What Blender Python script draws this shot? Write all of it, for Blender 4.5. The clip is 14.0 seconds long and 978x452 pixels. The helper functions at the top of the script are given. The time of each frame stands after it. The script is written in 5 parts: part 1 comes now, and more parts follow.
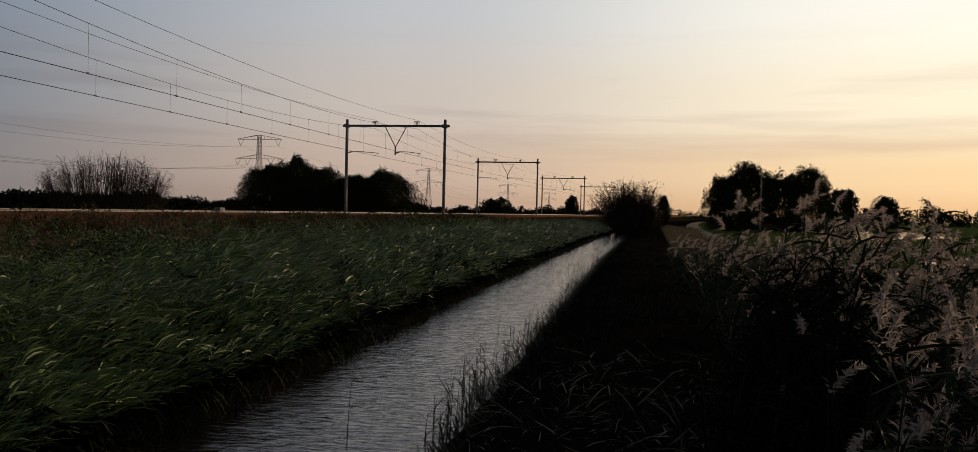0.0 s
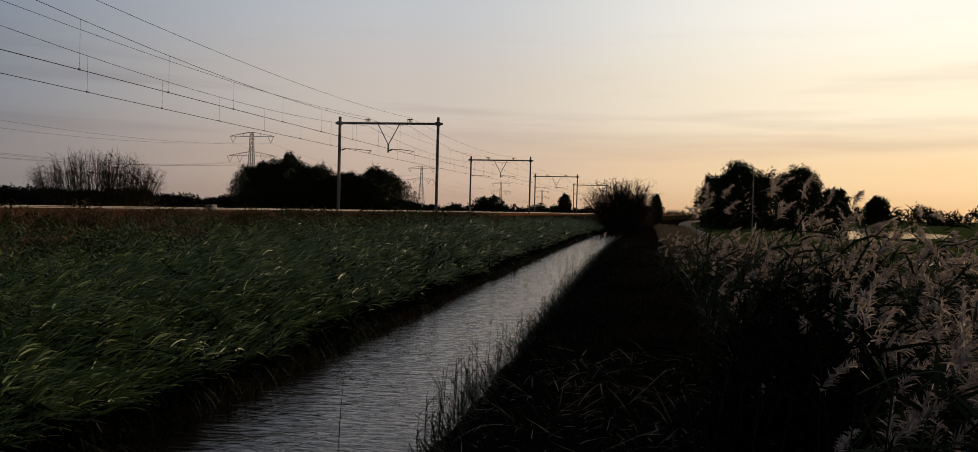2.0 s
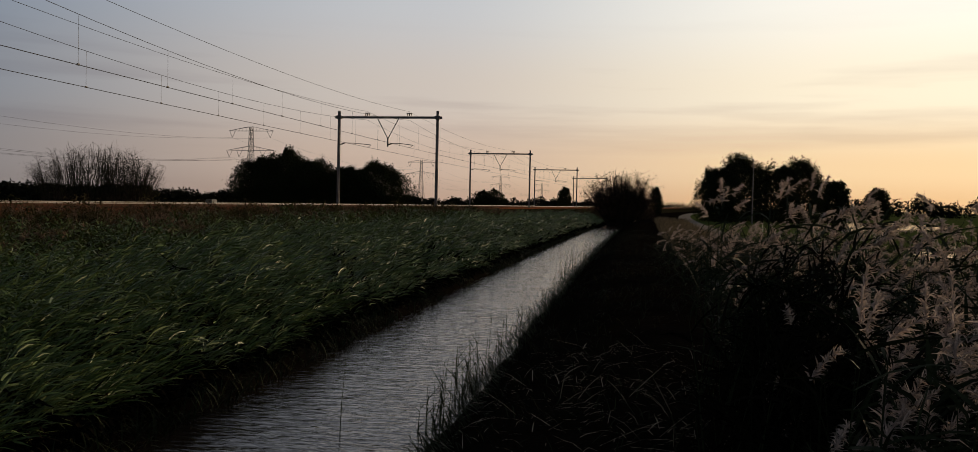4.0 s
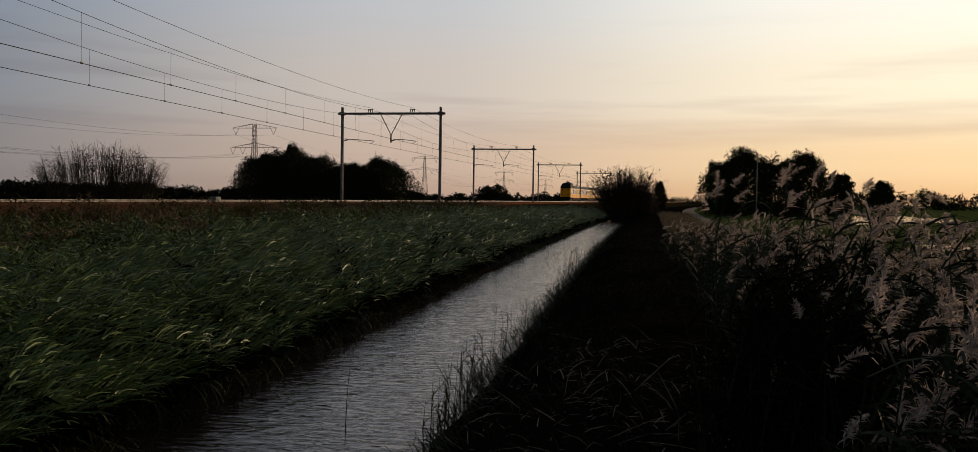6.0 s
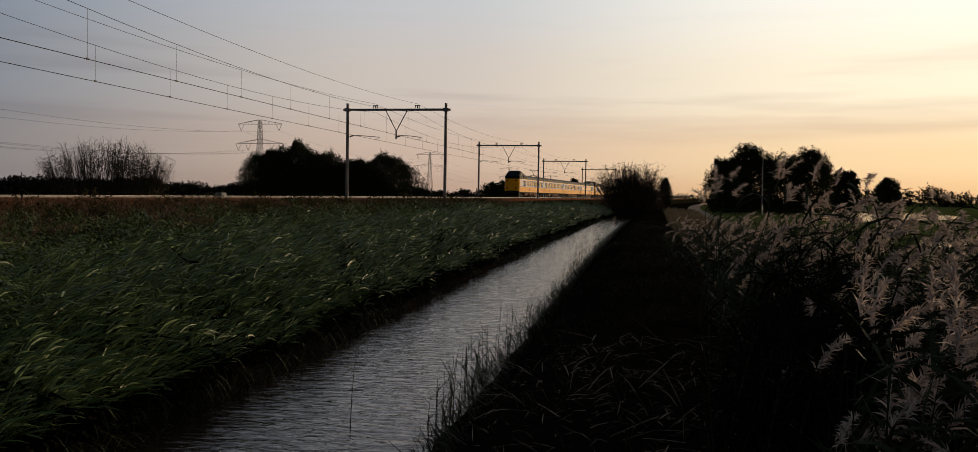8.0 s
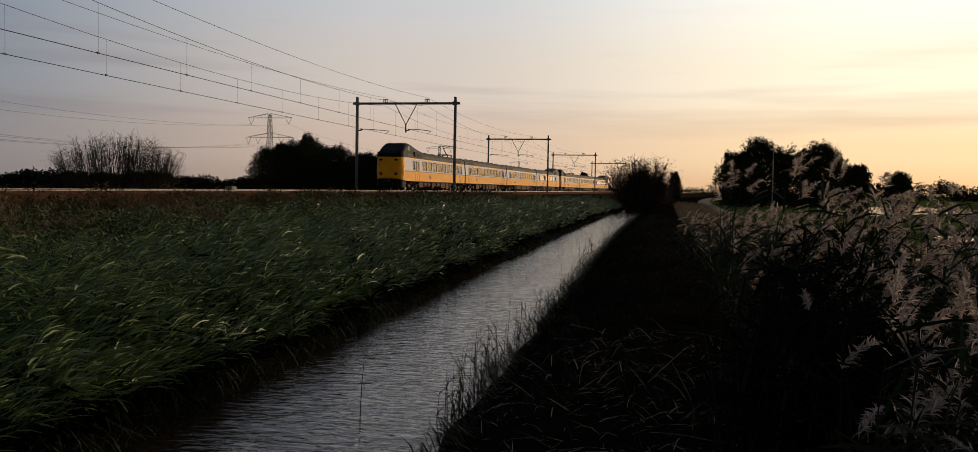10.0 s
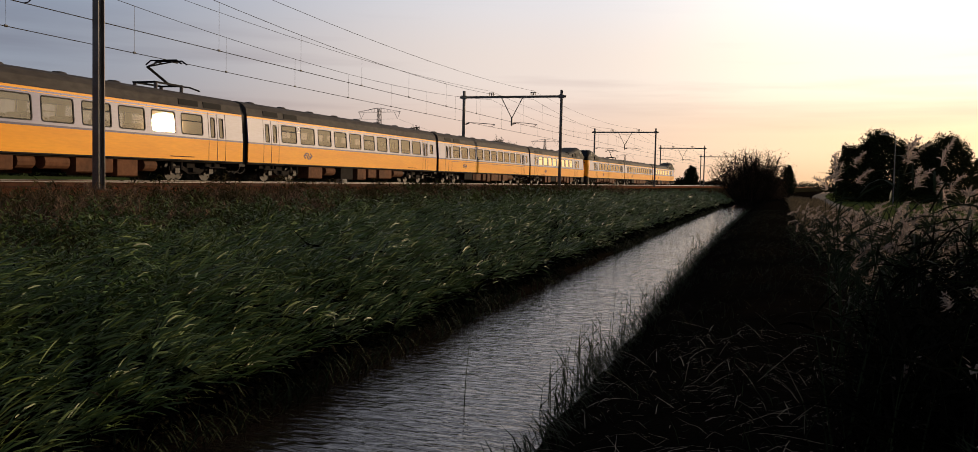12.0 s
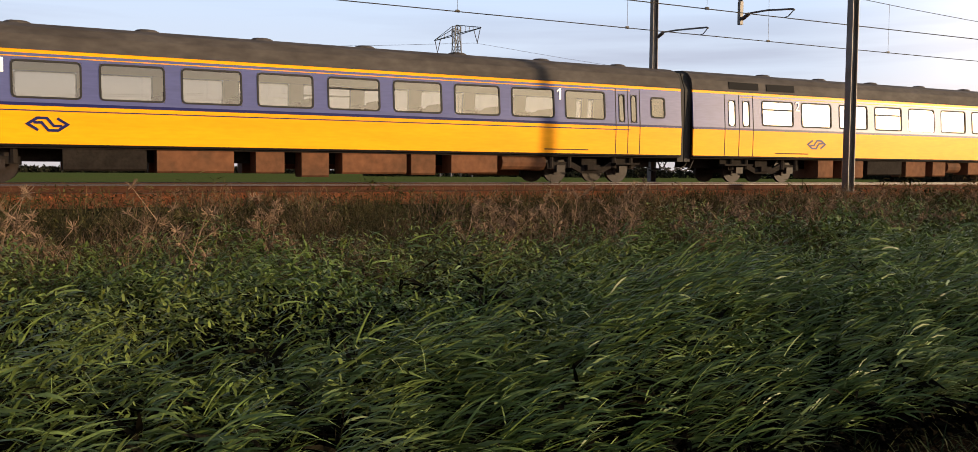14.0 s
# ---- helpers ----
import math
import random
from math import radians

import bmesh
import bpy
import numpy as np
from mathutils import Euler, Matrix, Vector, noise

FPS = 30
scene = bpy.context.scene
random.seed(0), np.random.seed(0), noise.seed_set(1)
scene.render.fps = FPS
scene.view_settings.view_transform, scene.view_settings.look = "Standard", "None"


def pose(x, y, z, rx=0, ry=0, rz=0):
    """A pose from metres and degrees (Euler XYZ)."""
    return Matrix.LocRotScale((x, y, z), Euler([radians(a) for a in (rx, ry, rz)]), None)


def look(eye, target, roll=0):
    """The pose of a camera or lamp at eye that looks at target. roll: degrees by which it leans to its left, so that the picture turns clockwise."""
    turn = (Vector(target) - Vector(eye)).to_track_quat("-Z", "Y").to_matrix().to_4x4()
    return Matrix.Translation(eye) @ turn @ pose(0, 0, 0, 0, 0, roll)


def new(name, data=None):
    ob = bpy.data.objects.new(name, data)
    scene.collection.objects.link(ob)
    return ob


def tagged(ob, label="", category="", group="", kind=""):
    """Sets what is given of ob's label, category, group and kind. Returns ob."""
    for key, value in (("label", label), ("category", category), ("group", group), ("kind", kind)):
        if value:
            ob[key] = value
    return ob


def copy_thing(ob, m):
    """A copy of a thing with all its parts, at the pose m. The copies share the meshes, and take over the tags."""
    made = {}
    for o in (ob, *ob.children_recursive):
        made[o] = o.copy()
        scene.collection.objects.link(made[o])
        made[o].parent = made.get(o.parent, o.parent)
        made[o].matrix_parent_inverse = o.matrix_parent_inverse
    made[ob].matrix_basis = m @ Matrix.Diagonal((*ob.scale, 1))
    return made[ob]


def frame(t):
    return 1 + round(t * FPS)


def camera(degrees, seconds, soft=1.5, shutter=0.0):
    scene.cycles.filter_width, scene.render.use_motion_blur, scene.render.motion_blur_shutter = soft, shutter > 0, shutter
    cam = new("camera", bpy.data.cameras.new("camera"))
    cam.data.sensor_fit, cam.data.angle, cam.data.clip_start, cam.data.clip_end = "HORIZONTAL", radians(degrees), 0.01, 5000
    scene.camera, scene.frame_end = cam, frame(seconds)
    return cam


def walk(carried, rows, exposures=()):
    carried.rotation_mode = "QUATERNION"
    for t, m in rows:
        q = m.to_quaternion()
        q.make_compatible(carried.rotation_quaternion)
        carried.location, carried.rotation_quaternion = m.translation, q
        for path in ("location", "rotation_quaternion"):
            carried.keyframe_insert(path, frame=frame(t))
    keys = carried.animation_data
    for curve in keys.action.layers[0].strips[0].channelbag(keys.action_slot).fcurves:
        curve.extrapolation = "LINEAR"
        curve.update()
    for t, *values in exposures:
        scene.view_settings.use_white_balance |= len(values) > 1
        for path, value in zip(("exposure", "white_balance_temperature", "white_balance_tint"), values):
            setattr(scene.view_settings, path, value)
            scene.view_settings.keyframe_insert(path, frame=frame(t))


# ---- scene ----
EYE = 2.3
PATH = [
    # seconds, yaw, pitch, roll
    (0, 9.25, -0.94, -1.32),
    (0.5, 9.14, -1.0, -1.44),
    (1, 9.05, -1.06, -1.45),
    (1.5, 8.89, -1.04, -1.49),
    (2, 8.78, -1.06, -1.51),
    (2.5, 8.76, -1.15, -1.55),
    (3, 8.75, -1.28, -1.47),
    (5.5, 8.93, -1.69, -0.98),
    (6, 9.01, -1.77, -0.88),
    (6.5, 9.1, -1.81, -0.81),
    (7, 9.15, -1.86, -0.75),
    (7.5, 9.23, -1.93, -0.87),
    (10, 9.95, -2.43, -0.99),
    (10.5, 10.53, -2.53, -0.92),
    (11, 11.32, -2.66, -1.12),
    (11.5, 12.9, -2.76, -1.13),
    (12, 16.77, -2.99, -1.2),
    (12.5, 21.27, -3.23, -1.11),
    (13, 30.28, -3.37, -0.77),
    (13.3, 39.64, -3.4, -0.51),
    (13.5, 45.55, -3.43, -0.45),
    (13.8, 55.45, -3.39, 0.04),
    (14, 62.72, -3.5, -0.33),
]
cam = camera(58.0, 14.0, soft=0.5)
walk(cam, [(t, pose(0, 0, EYE, 90 + p, r, y)) for t, y, p, r in PATH],
     exposures=[(0.0, -0.42, 6500, 10), (7.5, -0.38, 6500, 10), (10.5, -0.22, 6500, 10), (11.2, -0.14, 6500, 11), (12.0, 0.10, 6550, 14), (12.5, 0.32, 6600, 16), (13.0, 0.6, 6600, 16),
                (13.5, 1.0, 6600, 13), (14.0, 1.38, 6600, 12)])

# ---- daylight: a low sun in haze, ahead and to the right of the ditch ----
SUN_AZ, SUN_EL = 37.5, 8.0
world = bpy.data.worlds.new("evening_sky")
scene.world = world
world.use_nodes = True
wn, wl = world.node_tree.nodes, world.node_tree.links
wn.clear()


def wnode(kind, **values):
    n = wn.new("ShaderNode" + kind)
    for k, v in values.items():
        n.inputs[k].default_value = v
    return n


def sky_ramp(stops):
    """Colours by height above the horizon; stops are (degrees, colour)."""
    n = wn.new("ShaderNodeValToRGB")
    n.color_ramp.interpolation = "EASE"
    while len(n.color_ramp.elements) < len(stops):
        n.color_ramp.elements.new(0.5)
    for e, (d, c) in zip(n.color_ramp.elements, stops):
        e.position, e.color = math.sin(radians(d)), (*c, 1)
    return n


sky = wn.new("ShaderNodeTexSky")
sky.sky_type, sky.sun_disc = "NISHITA", False
sky.sun_elevation, sky.sun_rotation = radians(SUN_EL), radians(SUN_AZ)
sky.air_density, sky.dust_density, sky.ozone_density, sky.altitude = 1.0, 1.0, 2.0, 0
dim = wn.new("ShaderNodeMixRGB")
dim.blend_type = "MULTIPLY"
dim.inputs["Fac"].default_value, dim.inputs["Color2"].default_value = 1.0, (0.06, 0.06, 0.06, 1)
wl.new(sky.outputs["Color"], dim.inputs["Color1"])
# evening haze: colours by height, towards the sun, across it and away from it
wtex = wn.new("ShaderNodeTexCoord")
split = wn.new("ShaderNodeSeparateXYZ")
wl.new(wtex.outputs["Generated"], split.inputs["Vector"])
towards = sky_ramp([(0, (1.18, 0.72, 0.36)), (2.5, (1.36, 0.96, 0.54)), (7, (1.48, 1.29, 0.96)), (13, (1.52, 1.45, 1.27)), (24, (1.05, 1.02, 0.98)), (45, (0.13, 0.15, 0.19)), (80, (0.035, 0.05, 0.085))])
across = sky_ramp([(0, (0.68, 0.47, 0.36)), (2.5, (0.84, 0.63, 0.50)), (7, (0.87, 0.76, 0.67)), (13, (0.79, 0.80, 0.82)), (24, (0.50, 0.51, 0.57)), (45, (0.07, 0.09, 0.13)), (80, (0.035, 0.05, 0.085))])
away = sky_ramp([(0, (0.27, 0.255, 0.26)), (2.5, (0.285, 0.28, 0.30)), (7, (0.275, 0.315, 0.38)), (13, (0.265, 0.335, 0.44)), (24, (0.18, 0.195, 0.26)), (45, (0.05, 0.065, 0.10)), (80, (0.035, 0.05, 0.085))])
for r in (towards, across, away):
    wl.new(split.outputs["Z"], r.inputs["Fac"])
dot = wn.new("ShaderNodeVectorMath")
dot.operation = "DOT_PRODUCT"
dot.inputs[1].default_value = (math.sin(radians(SUN_AZ)), math.cos(radians(SUN_AZ)), 0)
wl.new(wtex.outputs["Generated"], dot.inputs[0])
near_sun, far_sun = wn.new("ShaderNodeMapRange"), wn.new("ShaderNodeMapRange")
for n, lo, hi in ((near_sun, 0.62, 0.97), (far_sun, 0.12, 0.68)):
    n.interpolation_type = "SMOOTHSTEP"
    n.inputs["From Min"].default_value, n.inputs["From Max"].default_value = lo, hi
    wl.new(dot.outputs["Value"], n.inputs["Value"])
m1, m2, m3 = (wn.new("ShaderNodeMixRGB") for _ in range(3))
wl.new(far_sun.outputs["Result"], m1.inputs["Fac"])
wl.new(away.outputs["Color"], m1.inputs["Color1"])
wl.new(across.outputs["Color"], m1.inputs["Color2"])
wl.new(near_sun.outputs["Result"], m2.inputs["Fac"])
wl.new(m1.outputs["Color"], m2.inputs["Color1"])
wl.new(towards.outputs["Color"], m2.inputs["Color2"])
m3.inputs["Fac"].default_value = 0.93
wl.new(dim.outputs["Color"], m3.inputs["Color1"])
wl.new(m2.outputs["Color"], m3.inputs["Color2"])
# thin level streaks of cloud
wmap = wnode("Mapping", Scale=(1.3, 1.3, 19.0), Location=(0.6, 0.2, 0.4))
wnoise = wnode("TexNoise", Scale=1.5, Detail=5.0)
wramp = wn.new("ShaderNodeValToRGB")
wramp.color_ramp.elements[0].position, wramp.color_ramp.elements[1].position = 0.51, 0.68
wramp.color_ramp.elements[0].color, wramp.color_ramp.elements[1].color = (0, 0, 0, 1), (0.62, 0.62, 0.62, 1)
wmix = wn.new("ShaderNodeMixRGB")
wmix.blend_type = "MULTIPLY"
wmix.inputs["Color2"].default_value = (0.62, 0.58, 0.62, 1)
wl.new(wtex.outputs["Generated"], wmap.inputs["Vector"])
wl.new(wmap.outputs["Vector"], wnoise.inputs["Vector"])
wl.new(wnoise.outputs["Fac"], wramp.inputs["Fac"])
bank_of = wn.new("ShaderNodeValToRGB")
for k, v in ((0.03, 0.0), (0.10, 1.0), (0.13, 0.8), (0.19, 0.15)):
    e = bank_of.color_ramp.elements.new(k)
    e.color = (v, v, v, 1)
bank_of.color_ramp.elements[0].color, bank_of.color_ramp.elements[-1].color = (0, 0, 0, 1), (0.1, 0.1, 0.1, 1)
wl.new(split.outputs["Z"], bank_of.inputs["Fac"])
low_cloud = wn.new("ShaderNodeMath")
low_cloud.operation = "MULTIPLY"
wl.new(wramp.outputs["Color"], low_cloud.inputs[0])
wl.new(bank_of.outputs["Color"], low_cloud.inputs[1])
wl.new(low_cloud.outputs["Value"], wmix.inputs["Fac"])
wl.new(m3.outputs["Color"], wmix.inputs["Color1"])
back = wnode("Background", Strength=1.0)
wl.new(wmix.outputs["Color"], back.inputs["Color"])
wout = wn.new("ShaderNodeOutputWorld")
wl.new(back.outputs["Background"], wout.inputs["Surface"])
sun = new("sun", bpy.data.lights.new("sun", "SUN"))
sun.data.energy, sun.data.angle, sun.data.color = 3.0, radians(1.6), (1.0, 0.73, 0.44)
az, el = radians(SUN_AZ), radians(SUN_EL)
sun.matrix_world = look((60, 80, 40), (60 - math.sin(az) * math.cos(el), 80 - math.cos(az) * math.cos(el), 40 - math.sin(el)))

# ---- lie of the railway and the ditch: a wide bend to the right ----
BEND = 0.00039
RAIL_Z = EYE - 0.34
NEAR_TRACK, FAR_TRACK = -21.96, -26.16
NEAR_LEG, FAR_LEG = -19.17, -29.0


def cx(y):
    """Sideways shift of the line at y."""
    if y > 320:
        return BEND * 320 * 320 / 2 + BEND * 320 * (y - 320)
    if y < -150:
        return BEND * 150 * 150 / 2 - BEND * 150 * (y + 150)
    return BEND * y * y / 2


def slope(y):
    return BEND * min(max(y, -150), 320)


# ---- mesh helpers ----
class Mesh:
    """Collects vertices and faces of one part."""
    def __init__(self):
        self.v, self.f = [], []

    def add(self, verts, faces):
        n = len(self.v)
        self.v.extend(tuple(p) for p in verts)
        self.f.extend(tuple(n + i for i in f) for f in faces)
        return self

    def box(self, x0, x1, y0, y1, z0, z1, m=None):
        p = [Vector((x, y, z)) for z in (z0, z1) for y in (y0, y1) for x in (x0, x1)]
        if m is not None:
            p = [m @ q for q in p]
        return self.add(p, [(0, 2, 3, 1), (4, 5, 7, 6), (0, 1, 5, 4), (2, 6, 7, 3), (0, 4, 6, 2), (1, 3, 7, 5)])

    def bevel_box(self, x0, x1, y0, y1, z0, z1, b):
        """A box whose upright edges along y and whose top edges are broken by b."""
        s = [(x0 + b, z0), (x1 - b, z0), (x1, z0 + b), (x1, z1 - b), (x1 - b, z1), (x0 + b, z1), (x0, z1 - b), (x0, z0 + b)]
        return self.prism([(x, z) for x, z in s], y0, y1)

    def prism(self, prof, y0, y1):
        """A closed profile in x and z, drawn out along y."""
        n = len(prof)
        v = [(x, y0, z) for x, z in prof] + [(x, y1, z) for x, z in prof]
        f = [(i, (i + 1) % n, n + (i + 1) % n, n + i) for i in range(n)]
        return self.add(v, f + [tuple(range(n))[::-1], tuple(range(n, 2 * n))])

    def loft(self, rings, closed=True, caps=True):
        n = len(rings[0])
        v = [p for r in rings for p in r]
        f = []
        for k in range(len(rings) - 1):
            for i in range(n if closed else n - 1):
                j = (i + 1) % n
                f.append((k * n + i, k * n + j, (k + 1) * n + j, (k + 1) * n + i))
        if caps:
            f += [tuple(range(n))[::-1], tuple((len(rings) - 1) * n + i for i in range(n))]
        return self.add(v, f)

    def tube(self, pts, r, sides=6, r1=None):
        pts = [Vector(p) for p in pts]
        rings = []
        for i, p in enumerate(pts):
            d = (pts[min(i + 1, len(pts) - 1)] - pts[max(i - 1, 0)]).normalized()
            a = d.orthogonal().normalized() if abs(d.z) > 0.9 else d.cross(Vector((0, 0, 1))).normalized()
            b = d.cross(a)
            rr = r if r1 is None else r + (r1 - r) * i / (len(pts) - 1)
            rings.append([p + rr * (math.cos(2 * math.pi * k / sides) * a + math.sin(2 * math.pi * k / sides) * b) for k in range(sides)])
        return self.loft(rings)

    def cyl(self, p, q, r, sides=12, r1=None):
        return self.tube([p, q], r, sides, r1)

    def data(self, name, material, smooth=False):
        me = bpy.data.meshes.new(name)
        me.from_pydata(self.v, [], self.f)
        me.materials.append(material)
        if smooth:
            me.shade_smooth()
        return me


def part(name, m, material, parent=None, label="", smooth=False, place=None):
    ob = new(name, m.data(name, material, smooth) if isinstance(m, Mesh) else m)
    if parent is not None:
        ob.parent = parent
    if place is not None:
        ob.matrix_basis = place
    if label:
        tagged(ob, label)
    return ob


def raw(name, verts, faces, material, smooth=False):
    """One mesh from arrays of vertices and faces, all faces with the same number of corners."""
    me = bpy.data.meshes.new(name)
    verts, faces = np.asarray(verts, np.float32), np.asarray(faces, np.int32)
    k = faces.shape[1]
    me.vertices.add(len(verts))
    me.vertices.foreach_set("co", verts.ravel())
    me.loops.add(faces.size)
    me.loops.foreach_set("vertex_index", faces.ravel())
    me.polygons.add(len(faces))
    me.polygons.foreach_set("loop_start", np.arange(0, faces.size, k, dtype=np.int32))
    me.update(calc_edges=True)
    me.validate()
    me.materials.append(material)
    if smooth:
        me.shade_smooth()
    return me


def empty(name, label, category, group="", m=None):
    ob = new(name)
    if m is not None:
        ob.matrix_basis = m
    return tagged(ob, label, category, group)


# ---- materials ----
def material(name, base, rough=0.7, metal=0.0, vary=0.25, scale=3.0, fine=40.0, bump=0.0, island=0.0, second=None, coat=0.0, coat_rough=0.07, stretch=(1, 1, 1), ior=1.45, leaf=0.0, mixpos=(0.35, 0.7), spec=0.5):
    """base varies at a coarse and a fine scale; second: a colour that the coarse scale brings in; island: change from piece to piece."""
    mt = bpy.data.materials.new(name)
    mt.use_nodes = True
    n, l = mt.node_tree.nodes, mt.node_tree.links
    b = n["Principled BSDF"]
    b.inputs["Roughness"].default_value, b.inputs["Metallic"].default_value = rough, metal
    b.inputs["Coat Weight"].default_value, b.inputs["Coat Roughness"].default_value, b.inputs["IOR"].default_value = coat, coat_rough, ior
    b.inputs["Specular IOR Level"].default_value = spec
    tc = n.new("ShaderNodeTexCoord")
    mp = n.new("ShaderNodeMapping")
    mp.inputs["Scale"].default_value = stretch
    l.new(tc.outputs["Object"], mp.inputs["Vector"])
    co, fi = n.new("ShaderNodeTexNoise"), n.new("ShaderNodeTexNoise")
    co.inputs["Scale"].default_value, co.inputs["Detail"].default_value = scale, 4
    fi.inputs["Scale"].default_value, fi.inputs["Detail"].default_value = fine, 3
    l.new(mp.outputs["Vector"], co.inputs["Vector"])
    l.new(mp.outputs["Vector"], fi.inputs["Vector"])
    ramp = n.new("ShaderNodeValToRGB")
    ramp.color_ramp.elements[0].position, ramp.color_ramp.elements[1].position = mixpos
    s = second if second else tuple(c * (1 - vary) for c in base)
    ramp.color_ramp.elements[0].color, ramp.color_ramp.elements[1].color = (*base, 1), (*s, 1)
    l.new(co.outputs["Fac"], ramp.inputs["Fac"])
    hsv = n.new("ShaderNodeHueSaturation")
    l.new(ramp.outputs["Color"], hsv.inputs["Color"])
    mr = n.new("ShaderNodeMapRange")
    mr.inputs["From Min"].default_value, mr.inputs["From Max"].default_value = 0.25, 0.75
    mr.inputs["To Min"].default_value, mr.inputs["To Max"].default_value = 1 - vary, 1 + vary
    l.new(fi.outputs["Fac"], mr.inputs["Value"])
    last = mr.outputs["Result"]
    if island:
        ge = n.new("ShaderNodeNewGeometry")
        m2 = n.new("ShaderNodeMapRange")
        m2.inputs["To Min"].default_value, m2.inputs["To Max"].default_value = 1 - island, 1 + island
        l.new(ge.outputs["Random Per Island"], m2.inputs["Value"])
        mu = n.new("ShaderNodeMath")
        mu.operation = "MULTIPLY"
        l.new(last, mu.inputs[0])
        l.new(m2.outputs["Result"], mu.inputs[1])
        last = mu.outputs["Value"]
    l.new(last, hsv.inputs["Value"])
    l.new(hsv.outputs["Color"], b.inputs["Base Color"])
    if bump:
        bp = n.new("ShaderNodeBump")
        bp.inputs["Strength"].default_value, bp.inputs["Distance"].default_value = bump, 0.02
        l.new(fi.outputs["Fac"], bp.inputs["Height"])
        l.new(bp.outputs["Normal"], b.inputs["Normal"])
    if leaf:
        tl = n.new("ShaderNodeBsdfTranslucent")
        l.new(hsv.outputs["Color"], tl.inputs["Color"])
        mx = n.new("ShaderNodeMixShader")
        mx.inputs["Fac"].default_value = leaf
        l.new(b.outputs["BSDF"], mx.inputs[1])
        l.new(tl.outputs["BSDF"], mx.inputs[2])
        l.new(mx.outputs["Shader"], n["Material Output"].inputs["Surface"])
    return mt


def glass_material(name, tint, rough=0.012):
    mt = bpy.data.materials.new(name)
    mt.use_nodes = True
    n, l = mt.node_tree.nodes, mt.node_tree.links
    n.remove(n["Principled BSDF"])
    tr, gl, fr, mx = (n.new("ShaderNode" + k) for k in ("BsdfTransparent", "BsdfGlossy", "Fresnel", "MixShader"))
    tr.inputs["Color"].default_value = (*tint, 1)
    gl.inputs["Roughness"].default_value = rough
    gl.inputs["Color"].default_value = (1.0, 0.83, 0.62, 1)
    fr.inputs["IOR"].default_value = 2.15
    l.new(fr.outputs["Fac"], mx.inputs["Fac"])
    l.new(tr.outputs["BSDF"], mx.inputs[1])
    l.new(gl.outputs["BSDF"], mx.inputs[2])
    l.new(mx.outputs["Shader"], n["Material Output"].inputs["Surface"])
    return mt


def water_material(name, wave, strength):
    mt = bpy.data.materials.new(name)
    mt.use_nodes = True
    n, l = mt.node_tree.nodes, mt.node_tree.links
    b = n["Principled BSDF"]
    b.inputs["Base Color"].default_value = (0.016, 0.011, 0.008, 1)
    b.inputs["Roughness"].default_value, b.inputs["IOR"].default_value = 0.05, 1.42
    tc, mp = n.new("ShaderNodeTexCoord"), n.new("ShaderNodeMapping")
    mp.inputs["Scale"].default_value, mp.inputs["Rotation"].default_value = (0.55, 1.5, 1), (0, 0, radians(12))
    l.new(tc.outputs["Object"], mp.inputs["Vector"])
    a, c = n.new("ShaderNodeTexNoise"), n.new("ShaderNodeTexNoise")
    a.inputs["Scale"].default_value, a.inputs["Detail"].default_value, a.inputs["Distortion"].default_value = wave, 3, 0.6
    c.inputs["Scale"].default_value, c.inputs["Detail"].default_value = wave * 0.22, 2
    l.new(mp.outputs["Vector"], a.inputs["Vector"])
    l.new(mp.outputs["Vector"], c.inputs["Vector"])
    ad = n.new("ShaderNodeMath")
    ad.operation = "ADD"
    l.new(a.outputs["Fac"], ad.inputs[0])
    l.new(c.outputs["Fac"], ad.inputs[1])
    bp = n.new("ShaderNodeBump")
    bp.inputs["Strength"].default_value, bp.inputs["Distance"].default_value = strength, 0.05
    l.new(ad.outputs["Value"], bp.inputs["Height"])
    l.new(bp.outputs["Normal"], b.inputs["Normal"])
    return mt


